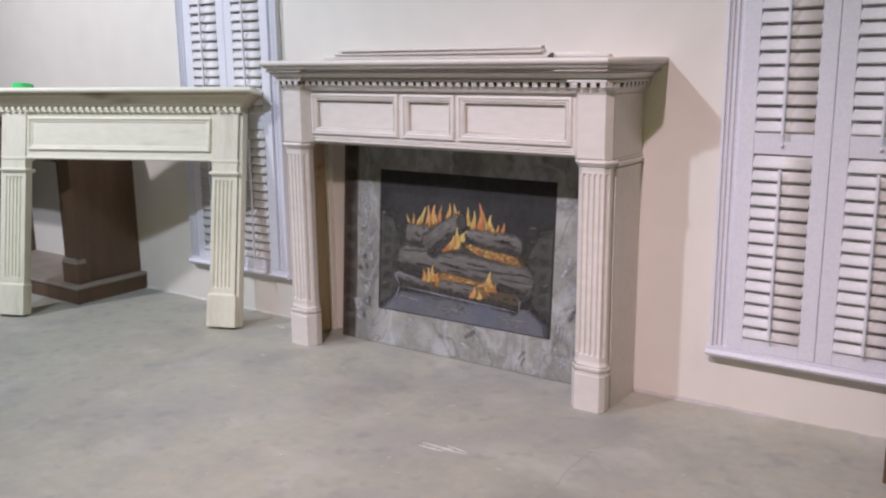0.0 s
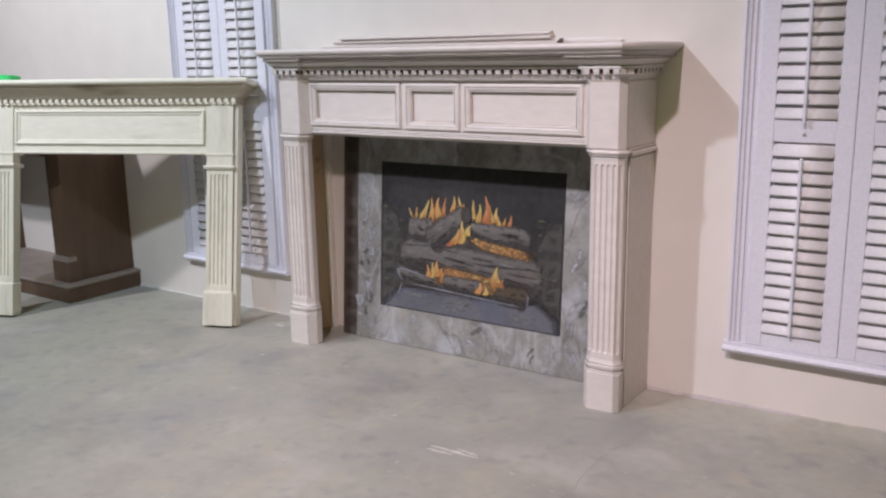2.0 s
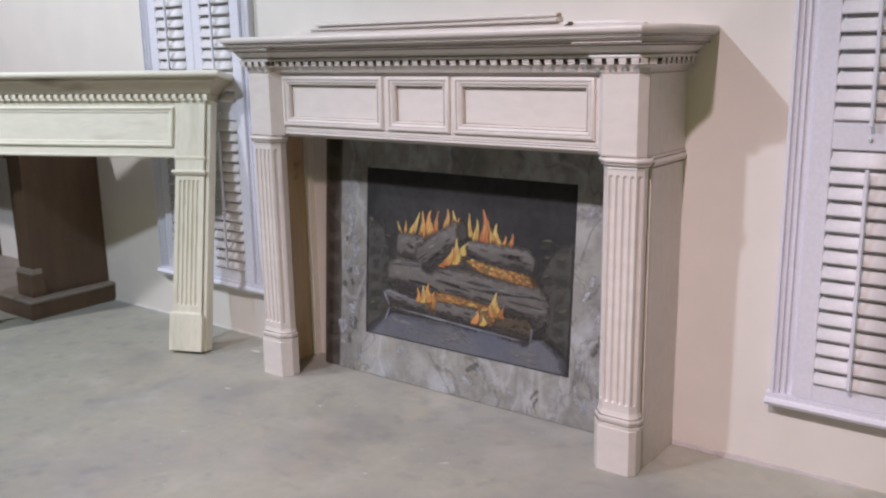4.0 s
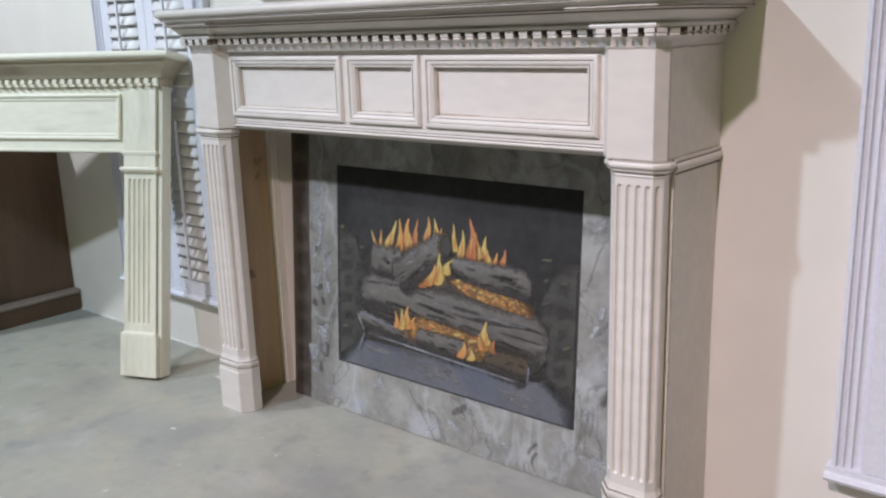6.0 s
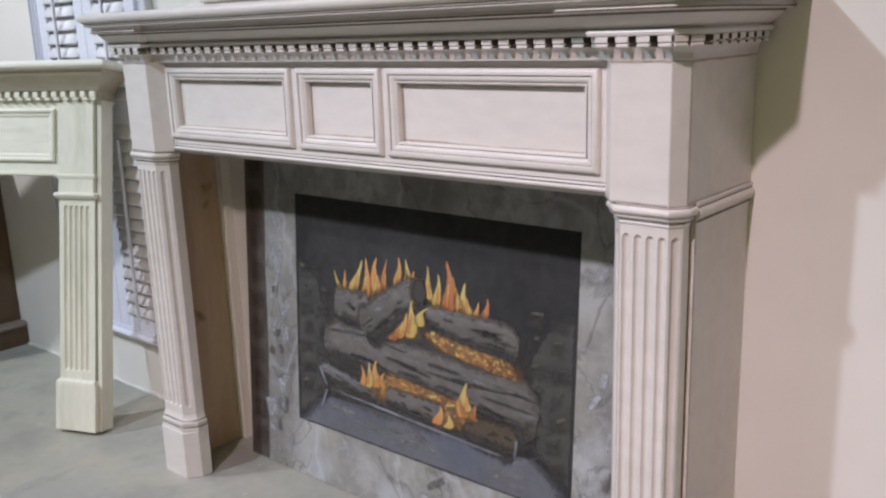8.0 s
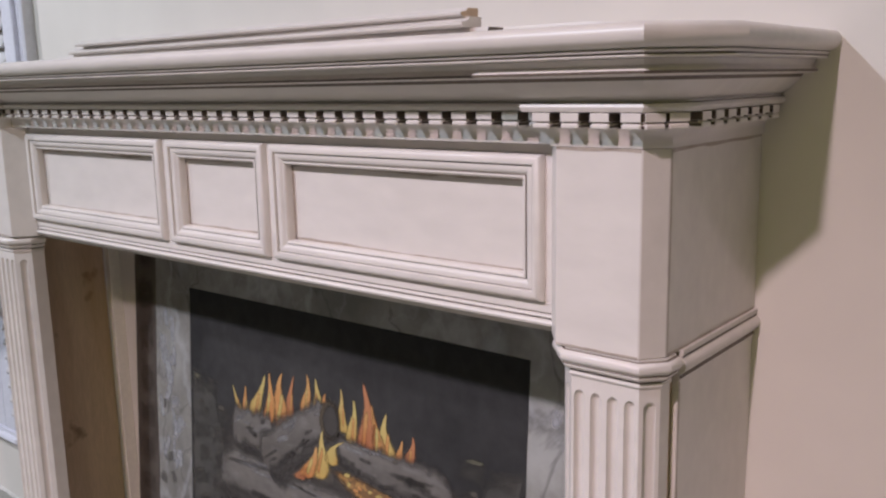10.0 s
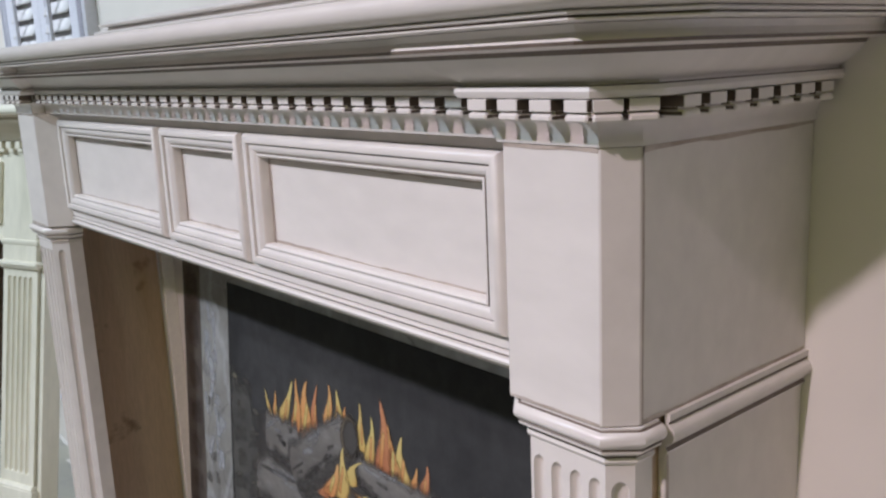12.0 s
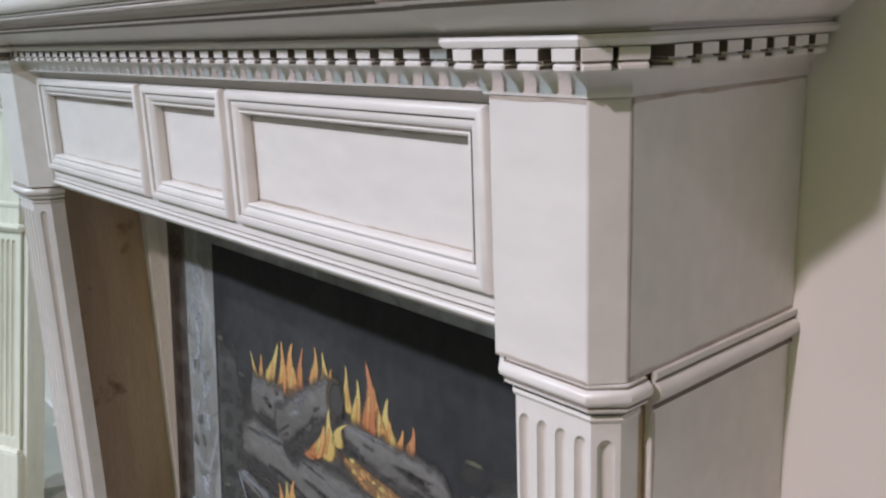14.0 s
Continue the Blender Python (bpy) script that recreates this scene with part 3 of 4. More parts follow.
def glazed_mantel():
    thing = empty("fireplace_mantel", pose(-2.157, WY, 0), "off-white glazed wooden fireplace mantel with dentil moulding and fluted pilasters", "mantel")
    mats = [GLAZED, GLAZE]
    PF, MF, FF, FB = -0.304, -0.278, -0.259, -0.245        # pilaster front, crown front between the pilasters, frieze rail face, frieze field
    square = [(0.694, MF), (0.694, PF), (0.808, PF), (0.829, PF + 0.027), (0.829, 0.0)]
    whole = mirrored(square, True) + square
    outer = [(-0.829, 0.0), (-0.829, PF + 0.027), (-0.808, PF), (0.808, PF), (0.829, PF + 0.027), (0.829, 0.0)]
    # shelf with its nosing
    nose = [(0.060, 1.3135), (0.0765, 1.3138), (0.0782, 1.3150), (0.0782, 1.3164), (0.0768, 1.3170), (0.0768, 1.3182), (0.0795, 1.3190), (0.0805, 1.3206), (0.0795, 1.3218), (0.0785, 1.3224), (0.0820, 1.3238), (0.0875, 1.3262), (0.0915, 1.331), (0.093, 1.3365), (0.0915, 1.342), (0.087, 1.3465), (0.080, 1.348)]
    bm = sweep(outer, nose, marks=(3, 4, 8))
    top = [bm.verts.new((q.x, q.y, 1.348)) for q in offsets(outer, 0.080)]
    bm.faces.new(top)
    low = [bm.verts.new((q.x, q.y, 1.3135)) for q in offsets(outer, 0.060)]
    bm.faces.new(low)
    part("shelf", bm, mats, thing)
    # crown, breaking forward over each pilaster
    crown = [(0.0, 1.2185), (0.0015, 1.2185), (0.0022, 1.2205), (0.0018, 1.2232), (0.0016, 1.2270), (0.0030, 1.2335), (0.0070, 1.2394), (0.000, 1.2397), (0.000, 1.2575), (0.0255, 1.2583), (0.0270, 1.2605), (0.0280, 1.264), (0.0265, 1.2675), (0.0225, 1.2685), (0.0225, 1.2705), (0.026, 1.2735), (0.034, 1.2785), (0.041, 1.285), (0.046, 1.2915), (0.049, 1.2955), (0.0600, 1.2960), (0.0655, 1.2980), (0.0665, 1.3010), (0.0630, 1.3035), (0.0615, 1.307), (0.064, 1.3130), (0.0, 1.3130)]
    part("crown_moulding", sweep(whole, crown, marks=(7, 8, 12, 18, 21)), mats, thing)
    # dentils, one block each
    tooth = box(-0.0118, 0.0118, -0.0258, 0.0010, 1.2478, 1.2574, 0.0005)
    box(-0.0118, 0.0118, -0.0200, 0.0010, 1.2458, 1.2480, 0, tooth)
    box(-0.0118, 0.0118, -0.0258, 0.0010, 1.2396, 1.2460, 0.0018, tooth)
    tooth.normal_update()
    for f in tooth.faces:
        f.material_index = 1 if abs(f.normal.x) > 0.9 else 0
    groove = part("dentil", tooth, mats, thing)
    first = [True]

    def put(x, y, turn):
        ob = groove if first[0] else new("dentil", groove.data)
        ob.parent = thing
        ob.matrix_local = pose(x, y, 0, 0, 0, turn)
        first[0] = False

    n = 36
    for i in range(n):
        put(-0.689 + 0.0389 * i, MF - 0.0015, 0)
    for s in (-1, 1):
        for i in range(4):
            put(s * (0.6945 + 0.0375 * i), PF - 0.0015, 0)
        put(s * 0.8105, PF - 0.0005, s * 52)
        put(s * 0.8270, PF + 0.0225, s * 52)
        for i in range(7):
            put(s * 0.8305, PF + 0.056 + 0.0362 * i, s * 90)
    part("soffit_board", box(-0.6935, 0.6935, MF + 0.0010, FB + 0.02, 1.2192, 1.3128, 0), mats, thing)
    # frieze
    wipe = random.Random(31)
    part("frieze_board", box(-0.80, 0.80, FB, FB + 0.02, 0.975, 1.2185, 0), mats, thing)
    panels = ((-0.665, -0.166), (-0.147, 0.124), (0.138, 0.654))
    cuts = [(-0.166, -0.147), (0.124, 0.138), (0.654, 0.672)]
    for a, b in cuts:
        part("stile", box(a, b, FF, FB, 1.0170, 1.2045, 0.001), mats, thing)
    part("rail", box(-0.699, 0.699, FF, FB, 1.2045, 1.2185, 0.001), mats, thing)
    part("rail", box(-0.699, 0.699, FF, FB, 1.0025, 1.0170, 0.001), mats, thing)
    lip = [(0, 0.003), (0.0016, 0.003), (0.0024, -0.0005), (0.0050, -0.0015), (0.0066, 0.0005), (0.0084, 0.0015), (0.0092, -0.003), (0.0120, -0.005), (0.0152, -0.004), (0.016, 0.004)]
    bm = bmesh.new()
    rows = [[bm.verts.new((x, FF + d, 1.0025 - h)) for h, d in lip + [(0.016, 0.03), (0.0, 0.03)]] for x in (-0.699, 0.699)]
    for i in range(len(rows[0])):
        j = (i + 1) % len(rows[0])
        f = bm.faces.new((rows[0][i], rows[0][j], rows[1][j], rows[1][i]))
        f.material_index = 1 if i in (0, 4) else 0
    part("lower_moulding", bm, mats, thing)
    prof = [(0.0, FB), (0.0, FF - 0.004), (0.0015, FF - 0.0082), (0.005, FF - 0.0114), (0.009, FF - 0.0120), (0.0125, FF - 0.0104), (0.0138, FF - 0.0066), (0.0150, FF - 0.0070), (0.0185, FF - 0.0068), (0.0235, FF - 0.0042), (0.0262, FF - 0.0010), (0.0272, FF - 0.0030), (0.0295, FF - 0.0037), (0.0315, FF - 0.0022), (0.0325, FF + 0.0010), (0.0330, FB + 0.0005)]
    for a, b in panels:
        field = part("panel", box(a + 0.0325, b - 0.0325, FB - 0.0015, FB + 0.004, 1.0500, 1.1715, 0), mats, thing)
        part("panel_frame", frame_moulding(a, b, 1.0175, 1.2040, prof, marks=(6, 10)), mats, field)
        x0, x1, y = a + 0.0325, b - 0.0325, FB - 0.0021
        part("glaze_smear", glaze_smear(wipe, x0, 1.0503, x1, 1.0503, y, (0, 1), 0.0030), SMEAR, field)
        part("glaze_smear", glaze_smear(wipe, x0, 1.0503, x0, 1.1712, y, (1, 0), 0.0032), SMEAR, field)
        part("glaze_smear", glaze_smear(wipe, x1, 1.0503, x1, 1.1712, y, (-1, 0), 0.0032), SMEAR, field)
        part("glaze_smear", glaze_smear(wipe, x0, 1.1712, x1, 1.1712, y, (0, -1), 0.0040), SMEAR, field)
    # pilasters
    for s in (-1, 1):
        flip = s < 0
        body = [(0.690, -0.240), (0.690, PF + 0.036), (0.716, PF + 0.008), (0.806, PF + 0.008), (0.8235, PF + 0.027), (0.8235, -0.253)]
        shaft = fluted([((0.690, PF + 0.036), (0.716, PF + 0.008), 1, 0.0078), ((0.716, PF + 0.008), (0.806, PF + 0.008), 4, 0.0078), ((0.806, PF + 0.008), (0.8235, PF + 0.027), 1, 0.0078)], 0.19, 0.9445, 0.222, 0.926, [(0.8235, -0.253), (0.690, -0.240)])
        if flip:
            bmesh.ops.scale(shaft, vec=(-1, 1, 1), verts=shaft.verts)
        pilaster = part("pilaster", shaft, mats, thing)
        block = [(0.666, -0.22), (0.666, PF + 0.042), (0.698, PF), (0.808, PF), (0.829, PF + 0.027), (0.829, -0.0005), (0.810, -0.0005), (0.810, -0.22)]
        part("pilaster_block", prism(mirrored(block, flip), 0.9795, 1.2185, 0.0012), mats, pilaster)
        for z, up, w in ((1.2180, -1, 0.0035), (0.9800, 1, 0.0030)):
            part("glaze_smear", glaze_smear(wipe, s * 0.699, z, s * 0.807, z, PF - 0.0005, (0, up), w), SMEAR, pilaster)
            part("glaze_smear", glaze_smear(wipe, -0.276, z, -0.004, z, 0, (0, up), w * 1.3, s * 0.8296), SMEAR, pilaster)
        part("glaze_smear", glaze_smear(wipe, PF + 0.0275, 0.981, PF + 0.0275, 1.217, 0, (1, 0), 0.0022, s * 0.8296), SMEAR, pilaster)
        part("glaze_smear", glaze_smear(wipe, -0.238, 0.002, -0.238, 0.94, 0, (1, 0), 0.0030, s * 0.8281), SMEAR, pilaster)
        capital = [(-0.004, 0.943), (0.0015, 0.943), (0.003, 0.946), (0.0015, 0.949), (0.0015, 0.951), (0.005, 0.953), (0.010, 0.9565), (0.0105, 0.9590), (0.0095, 0.9605), (0.0115, 0.9620), (0.0145, 0.9650), (0.0155, 0.9690), (0.0140, 0.9735), (0.0105, 0.9765), (0.008, 0.9775), (0.008, 0.9790), (-0.004, 0.9790)]
        part("capital", sweep(mirrored(body, flip), capital, marks=(3, 7, 13)), mats, pilaster)
        foot = [(-0.004, 0.148), (0.0110, 0.148), (0.0120, 0.154), (0.0110, 0.160), (0.0080, 0.1625), (0.0080, 0.165), (0.0105, 0.169), (0.0110, 0.174), (0.008, 0.180), (0.005, 0.183), (0.003, 0.191), (0.0, 0.199), (-0.004, 0.199)]
        part("base_moulding", sweep(mirrored(body, flip), foot, marks=(3, 8)), mats, pilaster)
        plinth = [(0.680, -0.238), (0.680, PF + 0.030), (0.708, PF - 0.006), (0.814, PF - 0.006), (0.830, PF + 0.014), (0.830, -0.251)]
        part("plinth", prism(mirrored(plinth, flip), 0.0, 0.148, 0.0015), mats, pilaster)
        # side panels, standing a little off the pilaster
        a, b = (0.8190, 0.8275) if s > 0 else (-0.8275, -0.8190)
        back = -0.012 if s > 0 else -0.027
        part("side_panel", box(a, b, -0.239, -0.0005, 0.0, 0.962, 0.001), mats, thing)
        band = [(0.0, 0.941), (0.0015, 0.941), (0.003, 0.944), (0.0015, 0.948), (0.004, 0.951), (0.0085, 0.9545), (0.0105, 0.960), (0.0095, 0.9655), (0.006, 0.969), (0.0045, 0.970), (0.0045, 0.9725), (0.006, 0.9745), (0.006, 0.980), (0.0, 0.980)]
        run = [(0.8275, -0.241), (0.8275, -0.0005)]
        part("side_band", sweep(mirrored(run, flip), band, marks=(9, 2)), mats, thing)
        # raw back of the side panel
        a, b = (0.8105, 0.8187) if s > 0 else (-0.8187, -0.8105)
        part("lining_board", box(a, b, -0.252, back - 0.004, 0.0, 0.976, 0.001), PINE, thing, "raw knotty pine lining board")
        # added strip: blocks leaking light, its pale colour stands for the bright gap
        a, b = (0.7900, 0.8187) if s > 0 else (-0.8187, -0.7870)
        part("gap_strip", box(a, b, back - 0.0038, -0.0006, 0.0, 0.976, 0.0008), GAPPALE, thing, "added cream strip, blocks the light leak behind the side panel")
        # narrow white strip paints the line of light along the pine edge
        a, b = (0.8045, 0.8100) if s > 0 else (-0.8100, -0.8035)
        part("light_line", box(a, b, back - 0.0062, back - 0.0040, 0.0, 0.976, 0.0008), LITWHITE, thing, "thin white strip standing for a line of leaking light")
    return thing


glazed_mantel()


# ---- painted fire board ----
def fire_board():
    bx0, bx1, bz1 = -2.848, -1.42, 0.96
    thing = empty("painted_fire_board", pose(0, WY - 0.066, 0.001, -3.9, 0, 0), "flat board painted with faux grey marble round a log fire", "fire board")
    face = -0.012
    part("board", box(bx0, bx1, face, -0.001, 0.0, bz1, 0.001), MARBLE, thing, "faux grey marble painted board")
    U0, U1, V0, V1 = -2.621, -1.684, 0.173, 0.843
    X = lambda u: U0 + (U1 - U0) * u
    Z = lambda v: V0 + (V1 - V0) * v

    def flat(name, pts, mat, lift, label=""):
        """One painted area with hard edges, a thin film on the board."""
        bm = bmesh.new()
        y = face - lift
        front = [bm.verts.new((X(u), y, Z(v))) for u, v in pts]
        back = [bm.verts.new((X(u), face + 0.0002, Z(v))) for u, v in pts]
        bm.faces.new(front)
        for i in range(len(pts)):
            j = (i + 1) % len(pts)
            bm.faces.new((front[i], front[j], back[j], back[i]))
        return part(name, bm, mat, thing, label)

    def film(name, grid, mat, lift, label=""):
        """A brushed film: rows of (u, v, thickness), thinning to nothing at its rim."""
        me = bpy.data.meshes.new(name)
        n = len(grid[0])
        verts = [(X(u), face - lift, Z(v)) for row in grid for u, v, k in row]
        faces = [(r * n + c, r * n + c + 1, (r + 1) * n + c + 1, (r + 1) * n + c) for r in range(len(grid) - 1) for c in range(n - 1)]
        me.from_pydata(verts, [], faces)
        thick = me.attributes.new("thickness", "FLOAT", "POINT")
        thick.data.foreach_set("value", [k for row in grid for u, v, k in row])
        me.materials.append(mat)
        ob = new(name, me)
        ob.parent = thing
        if label:
            ob["label"] = label
        return ob

    def patch(name, pts, mat, lift, rim=0.3, label="", full=1.0):
        """A brushed patch round its middle, thick inside and feathered at the rim."""
        cu, cv = sum(p[0] for p in pts) / len(pts), sum(p[1] for p in pts) / len(pts)
        loop = pts + pts[:1]
        grid = []
        for k, t in ((0.0, full), (1 - rim, full), (1 + rim * 0.25, 0.0)):
            grid.append([(cu + (u - cu) * k, cv + (v - cv) * k, t) for u, v in loop])
        return film(name, grid, mat, lift, label)

    def ribbon(name, low, high, mat, lift, rim=0.2, ends=(0.0, 0.0), full=1.0):
        """A brushed strip between two edges, feathered along both and at its ends."""
        grid, n = [], len(low)
        for i, (a, b) in enumerate(zip(low, high)):
            k = ends[0] if i == 0 else ends[1] if i == n - 1 else full
            grid.append([(a[0] + (b[0] - a[0]) * f, a[1] + (b[1] - a[1]) * f, min(k, t)) for f, t in ((-rim * 0.4, 0.0), (rim, full), (0.5, full), (1 - rim, full), (1 + rim * 0.4, 0.0))])
        return film(name, grid, mat, lift)

    def stroke(u0, v0, u1, v1, w, mat, lift, name="brush_stroke", sag=0.0, full=1.0):
        """One pull of the brush."""
        d = Vector((u1 - u0, (v1 - v0) * 0.71)).normalized()
        n, k = Vector((-d.y * w, d.x * w / 0.71)), 6
        low, high = [], []
        for i in range(k + 1):
            t = i / k
            c = (u0 + (u1 - u0) * t, v0 + (v1 - v0) * t - sag * math.sin(math.pi * t))
            f = 0.35 + 0.65 * math.sin(math.pi * min(0.95, 0.15 + 0.7 * t))
            low.append((c[0] - n.x * f, c[1] - n.y * f))
            high.append((c[0] + n.x * f, c[1] + n.y * f))
        return ribbon(name, low, high, mat, lift, 0.3, full=full)

    # dark brown mottled strip down one edge of the board
    a, b = (bx0 + 0.002 - U0) / (U1 - U0), (-2.756 - U0) / (U1 - U0)
    low, high = -V0 / (V1 - V0) + 0.003, (0.958 - V0) / (V1 - V0)
    flat("brown_strip", [(a, low), (b - 0.01, low), (b, 0.3), (b - 0.006, 0.6), (b, high), (a, high)], BROWNSTRIP, 0.0006, "dark brown mottled strip")
    rnd = random.Random(8)
    z = low + 0.05
    while z < high - 0.1:
        h = rnd.uniform(0.10, 0.17)
        pts = []
        for k in range(14):
            ang = 2 * math.pi * k / 14
            c, q = math.cos(ang), math.sin(ang)
            pts.append(((a + b) / 2 + (b - a) * 0.42 * math.copysign(abs(c) ** 0.5, c) + rnd.uniform(-0.006, 0.006), z + h / 2 + h * 0.44 * math.copysign(abs(q) ** 0.5, q) + rnd.uniform(-0.009, 0.009)))
        patch("painted_stone", pts, STRIPMOTTLE, 0.0010, 0.5, full=rnd.uniform(0.42, 0.6))
        z += h
    # wiped pale and dark veins on the marble border
    rnd = random.Random(17)
    for k in range(64):
        zone = k % 4
        u, v = ((rnd.uniform(-0.13, -0.03), rnd.uniform(-0.2, 0.95)), (rnd.uniform(1.03, 1.18), rnd.uniform(-0.2, 0.95)), (rnd.uniform(-0.1, 1.15), rnd.uniform(-0.22, -0.05)), (rnd.uniform(-0.14, -0.05), rnd.uniform(-0.1, 0.8)))[zone]
        long = rnd.uniform(0.03, 0.10)
        ang = rnd.choice((1.0, 1.25, 2.0, 1.6)) + rnd.uniform(-0.3, 0.3) if zone != 2 else rnd.choice((0.5, 0.9, 2.4)) + rnd.uniform(-0.3, 0.3)
        du, dv = 0.5 * long * math.cos(ang), 0.7 * long * math.sin(ang)
        if zone != 2:
            du *= 0.6
        stroke(u - du, v - dv, u + du, v + dv, rnd.uniform(0.005, 0.016) if zone != 3 else rnd.uniform(0.012, 0.03), DARKVEIN if k % 5 == 0 else PALEVEIN, 0.0005 + 0.00001 * k, "painted_vein", rnd.uniform(-0.02, 0.02), rnd.uniform(0.42, 0.6))
    flat("firebox", [(0, 0), (1, 0), (1, 1), (0, 1)], SOOT, 0.0010, "matt black painted firebox")
    patch("side_wall", [(0.0, 0.0), (0.10, 0.10), (0.165, 0.14), (0.155, 0.45), (0.09, 0.70), (0.0, 0.74)], SIDEWALL, 0.0012, 0.25)
    patch("side_wall", [(1.0, 0.06), (1.0, 0.72), (0.92, 0.68), (0.83, 0.45), (0.88, 0.19)], SIDEWALL, 0.0012, 0.25)
    # side walls of the firebox, course by course
    rnd = random.Random(21)
    for side in (0, 1):
        for row in range(7):
            v = 0.12 + row * 0.086
            inner = 0.155 - 0.005 * row + rnd.uniform(-0.02, 0.02)
            lean = (0.030 if row < 5 else 0.0) * (-1 if side else 1)
            for half in (0, 1):
                a, b = 0.006 + half * inner * 0.5 + (row % 2) * 0.02, inner * (0.5 + 0.5 * half)
                p = [(a, v), (b + 0.012, v + lean * 0.9), (b + 0.012, v + 0.066 + lean * 0.7), (a, v + 0.070)]
                p = [(u + rnd.uniform(-0.007, 0.007), w + rnd.uniform(-0.008, 0.008)) for u, w in p]
                p = [((1 - u) if side else u, w) for u, w in p]
                patch("painted_brick", p, BRICKPAINT, 0.0014, 0.6, full=rnd.uniform(0.40, 0.52))
                if rnd.random() < 0.75:
                    u0, u1 = a + 0.2 * (b - a), a + rnd.uniform(0.6, 1.0) * (b - a)
                    u0, u1 = ((1 - u0), (1 - u1)) if side else (u0, u1)
                    stroke(u0, v + 0.064, u1, v + 0.060 + lean * 0.7, rnd.uniform(0.004, 0.008), OLIVE if rnd.random() < 0.5 else BRICKLINE, 0.0018, full=rnd.uniform(0.6, 1.0))
    patch("hearth", [(0.004, 0.003), (0.5, 0.003), (0.996, 0.003), (0.985, 0.085), (0.90, 0.17), (0.5, 0.165), (0.12, 0.155), (0.06, 0.08)], SLATE, 0.0020, 0.14, "blue-grey painted hearth")
    for k in range(9):
        u = rnd.uniform(0.1, 0.75)
        stroke(u, rnd.uniform(0.03, 0.13), u + rnd.uniform(0.08, 0.2), rnd.uniform(0.03, 0.13), rnd.uniform(0.006, 0.014), HIGHLIGHT, 0.0022, full=rnd.uniform(0.42, 0.55))

    def log(u0, v0, u1, v1, r0, r1, mat, lift, seed, strokes=12):
        """A painted log: a dark soft outline, the bark, and broken strokes along its grain."""
        rng = random.Random(seed)
        d = Vector((u1 - u0, (v1 - v0) * 0.71))
        n = Vector((-d.y, d.x)).normalized()
        up, dn = [], []
        k = 16
        for i in range(k + 1):
            s = i / k
            r = (r0 + (r1 - r0) * s) * (1 + rng.uniform(-0.10, 0.10))
            r *= 0.55 + 0.45 * math.sqrt(max(0.0, 1 - (2 * s - 1) ** 10))
            c = Vector((u0 + (u1 - u0) * s, v0 + (v1 - v0) * s))
            up.append((c.x + n.x * r, c.y + n.y * r / 0.71))
            dn.append((c.x - n.x * r, c.y - n.y * r / 0.71))
        mid = lambda p, f: (0.5 * (up[p][0] + dn[p][0]) + f * 0.5 * (up[p][0] - dn[p][0]), 0.5 * (up[p][1] + dn[p][1]) + f * 0.5 * (up[p][1] - dn[p][1]))
        ribbon("dark_outline", [mid(i, -1.45) for i in range(k + 1)], [mid(i, 1.15) for i in range(k + 1)], LOGSHADE, lift - 0.0002, 0.25, (0.5, 0.5))
        body = ribbon("log", dn, up, mat, lift, 0.22, (0.55, 0.55))
        ribbon("dark_underside", [mid(i, -1.0) for i in range(k + 1)], [mid(i, -0.25 + rng.uniform(-0.15, 0.15)) for i in range(k + 1)], LOGSHADE, lift + 0.0001, 0.45, full=0.72)
        for j in range(strokes):
            i = rng.randint(0, k - 3)
            f = rng.uniform(-0.55, 0.85)
            m = min(k, i + rng.randint(2, 4))
            p, q = mid(i, f), mid(m, f + rng.uniform(-0.2, 0.2))
            light = f > rng.uniform(0.0, 0.8)
            stroke(*p, *q, rng.uniform(0.004, 0.009), HIGHLIGHT if light else LOGSHADE, lift + 0.0002, full=rng.uniform(0.40, 0.58))
        return body

    def disc(u, v, ru, rv, mat, lift, name="log_end"):
        return patch(name, [(u + ru * math.cos(a * math.pi / 8), v + rv * math.sin(a * math.pi / 8)) for a in range(16)], mat, lift, 0.35)

    def flame(u, v, h, w, bend, mat, lift):
        k = 9
        left, rght = [], []
        for i in range(k + 1):
            s = i / k
            c = u + bend * s * s + 0.25 * w * math.sin(s * 5 + u * 40)
            r = 1.35 * w * (1 - s) ** 0.8 * (0.75 + 0.5 * math.sin(math.pi * min(1, s * 1.4))) + 0.001
            left.append((c - r / 2, v + h * s))
            rght.append((c + r / 2, v + h * s))
        ribbon("flame", left, rght, mat, lift, 0.28, (0.0, 0.0))
        if h > 0.1:
            other = {YELLOW.name: ORANGE, ORANGE.name: YELLOW, RED.name: ORANGE}[mat.name]
            stroke(u - 0.12 * w, v + 0.12 * h, u + bend * 0.4 + 0.1 * w, v + 0.66 * h, 0.17 * w, other, lift + 0.0001, full=0.7)

    patch("shade", [(0.10, 0.14), (0.5, 0.13), (0.90, 0.17), (0.90, 0.36), (0.86, 0.60), (0.56, 0.68), (0.30, 0.68), (0.14, 0.62), (0.10, 0.40)], UMBER, 0.0024, 0.3)
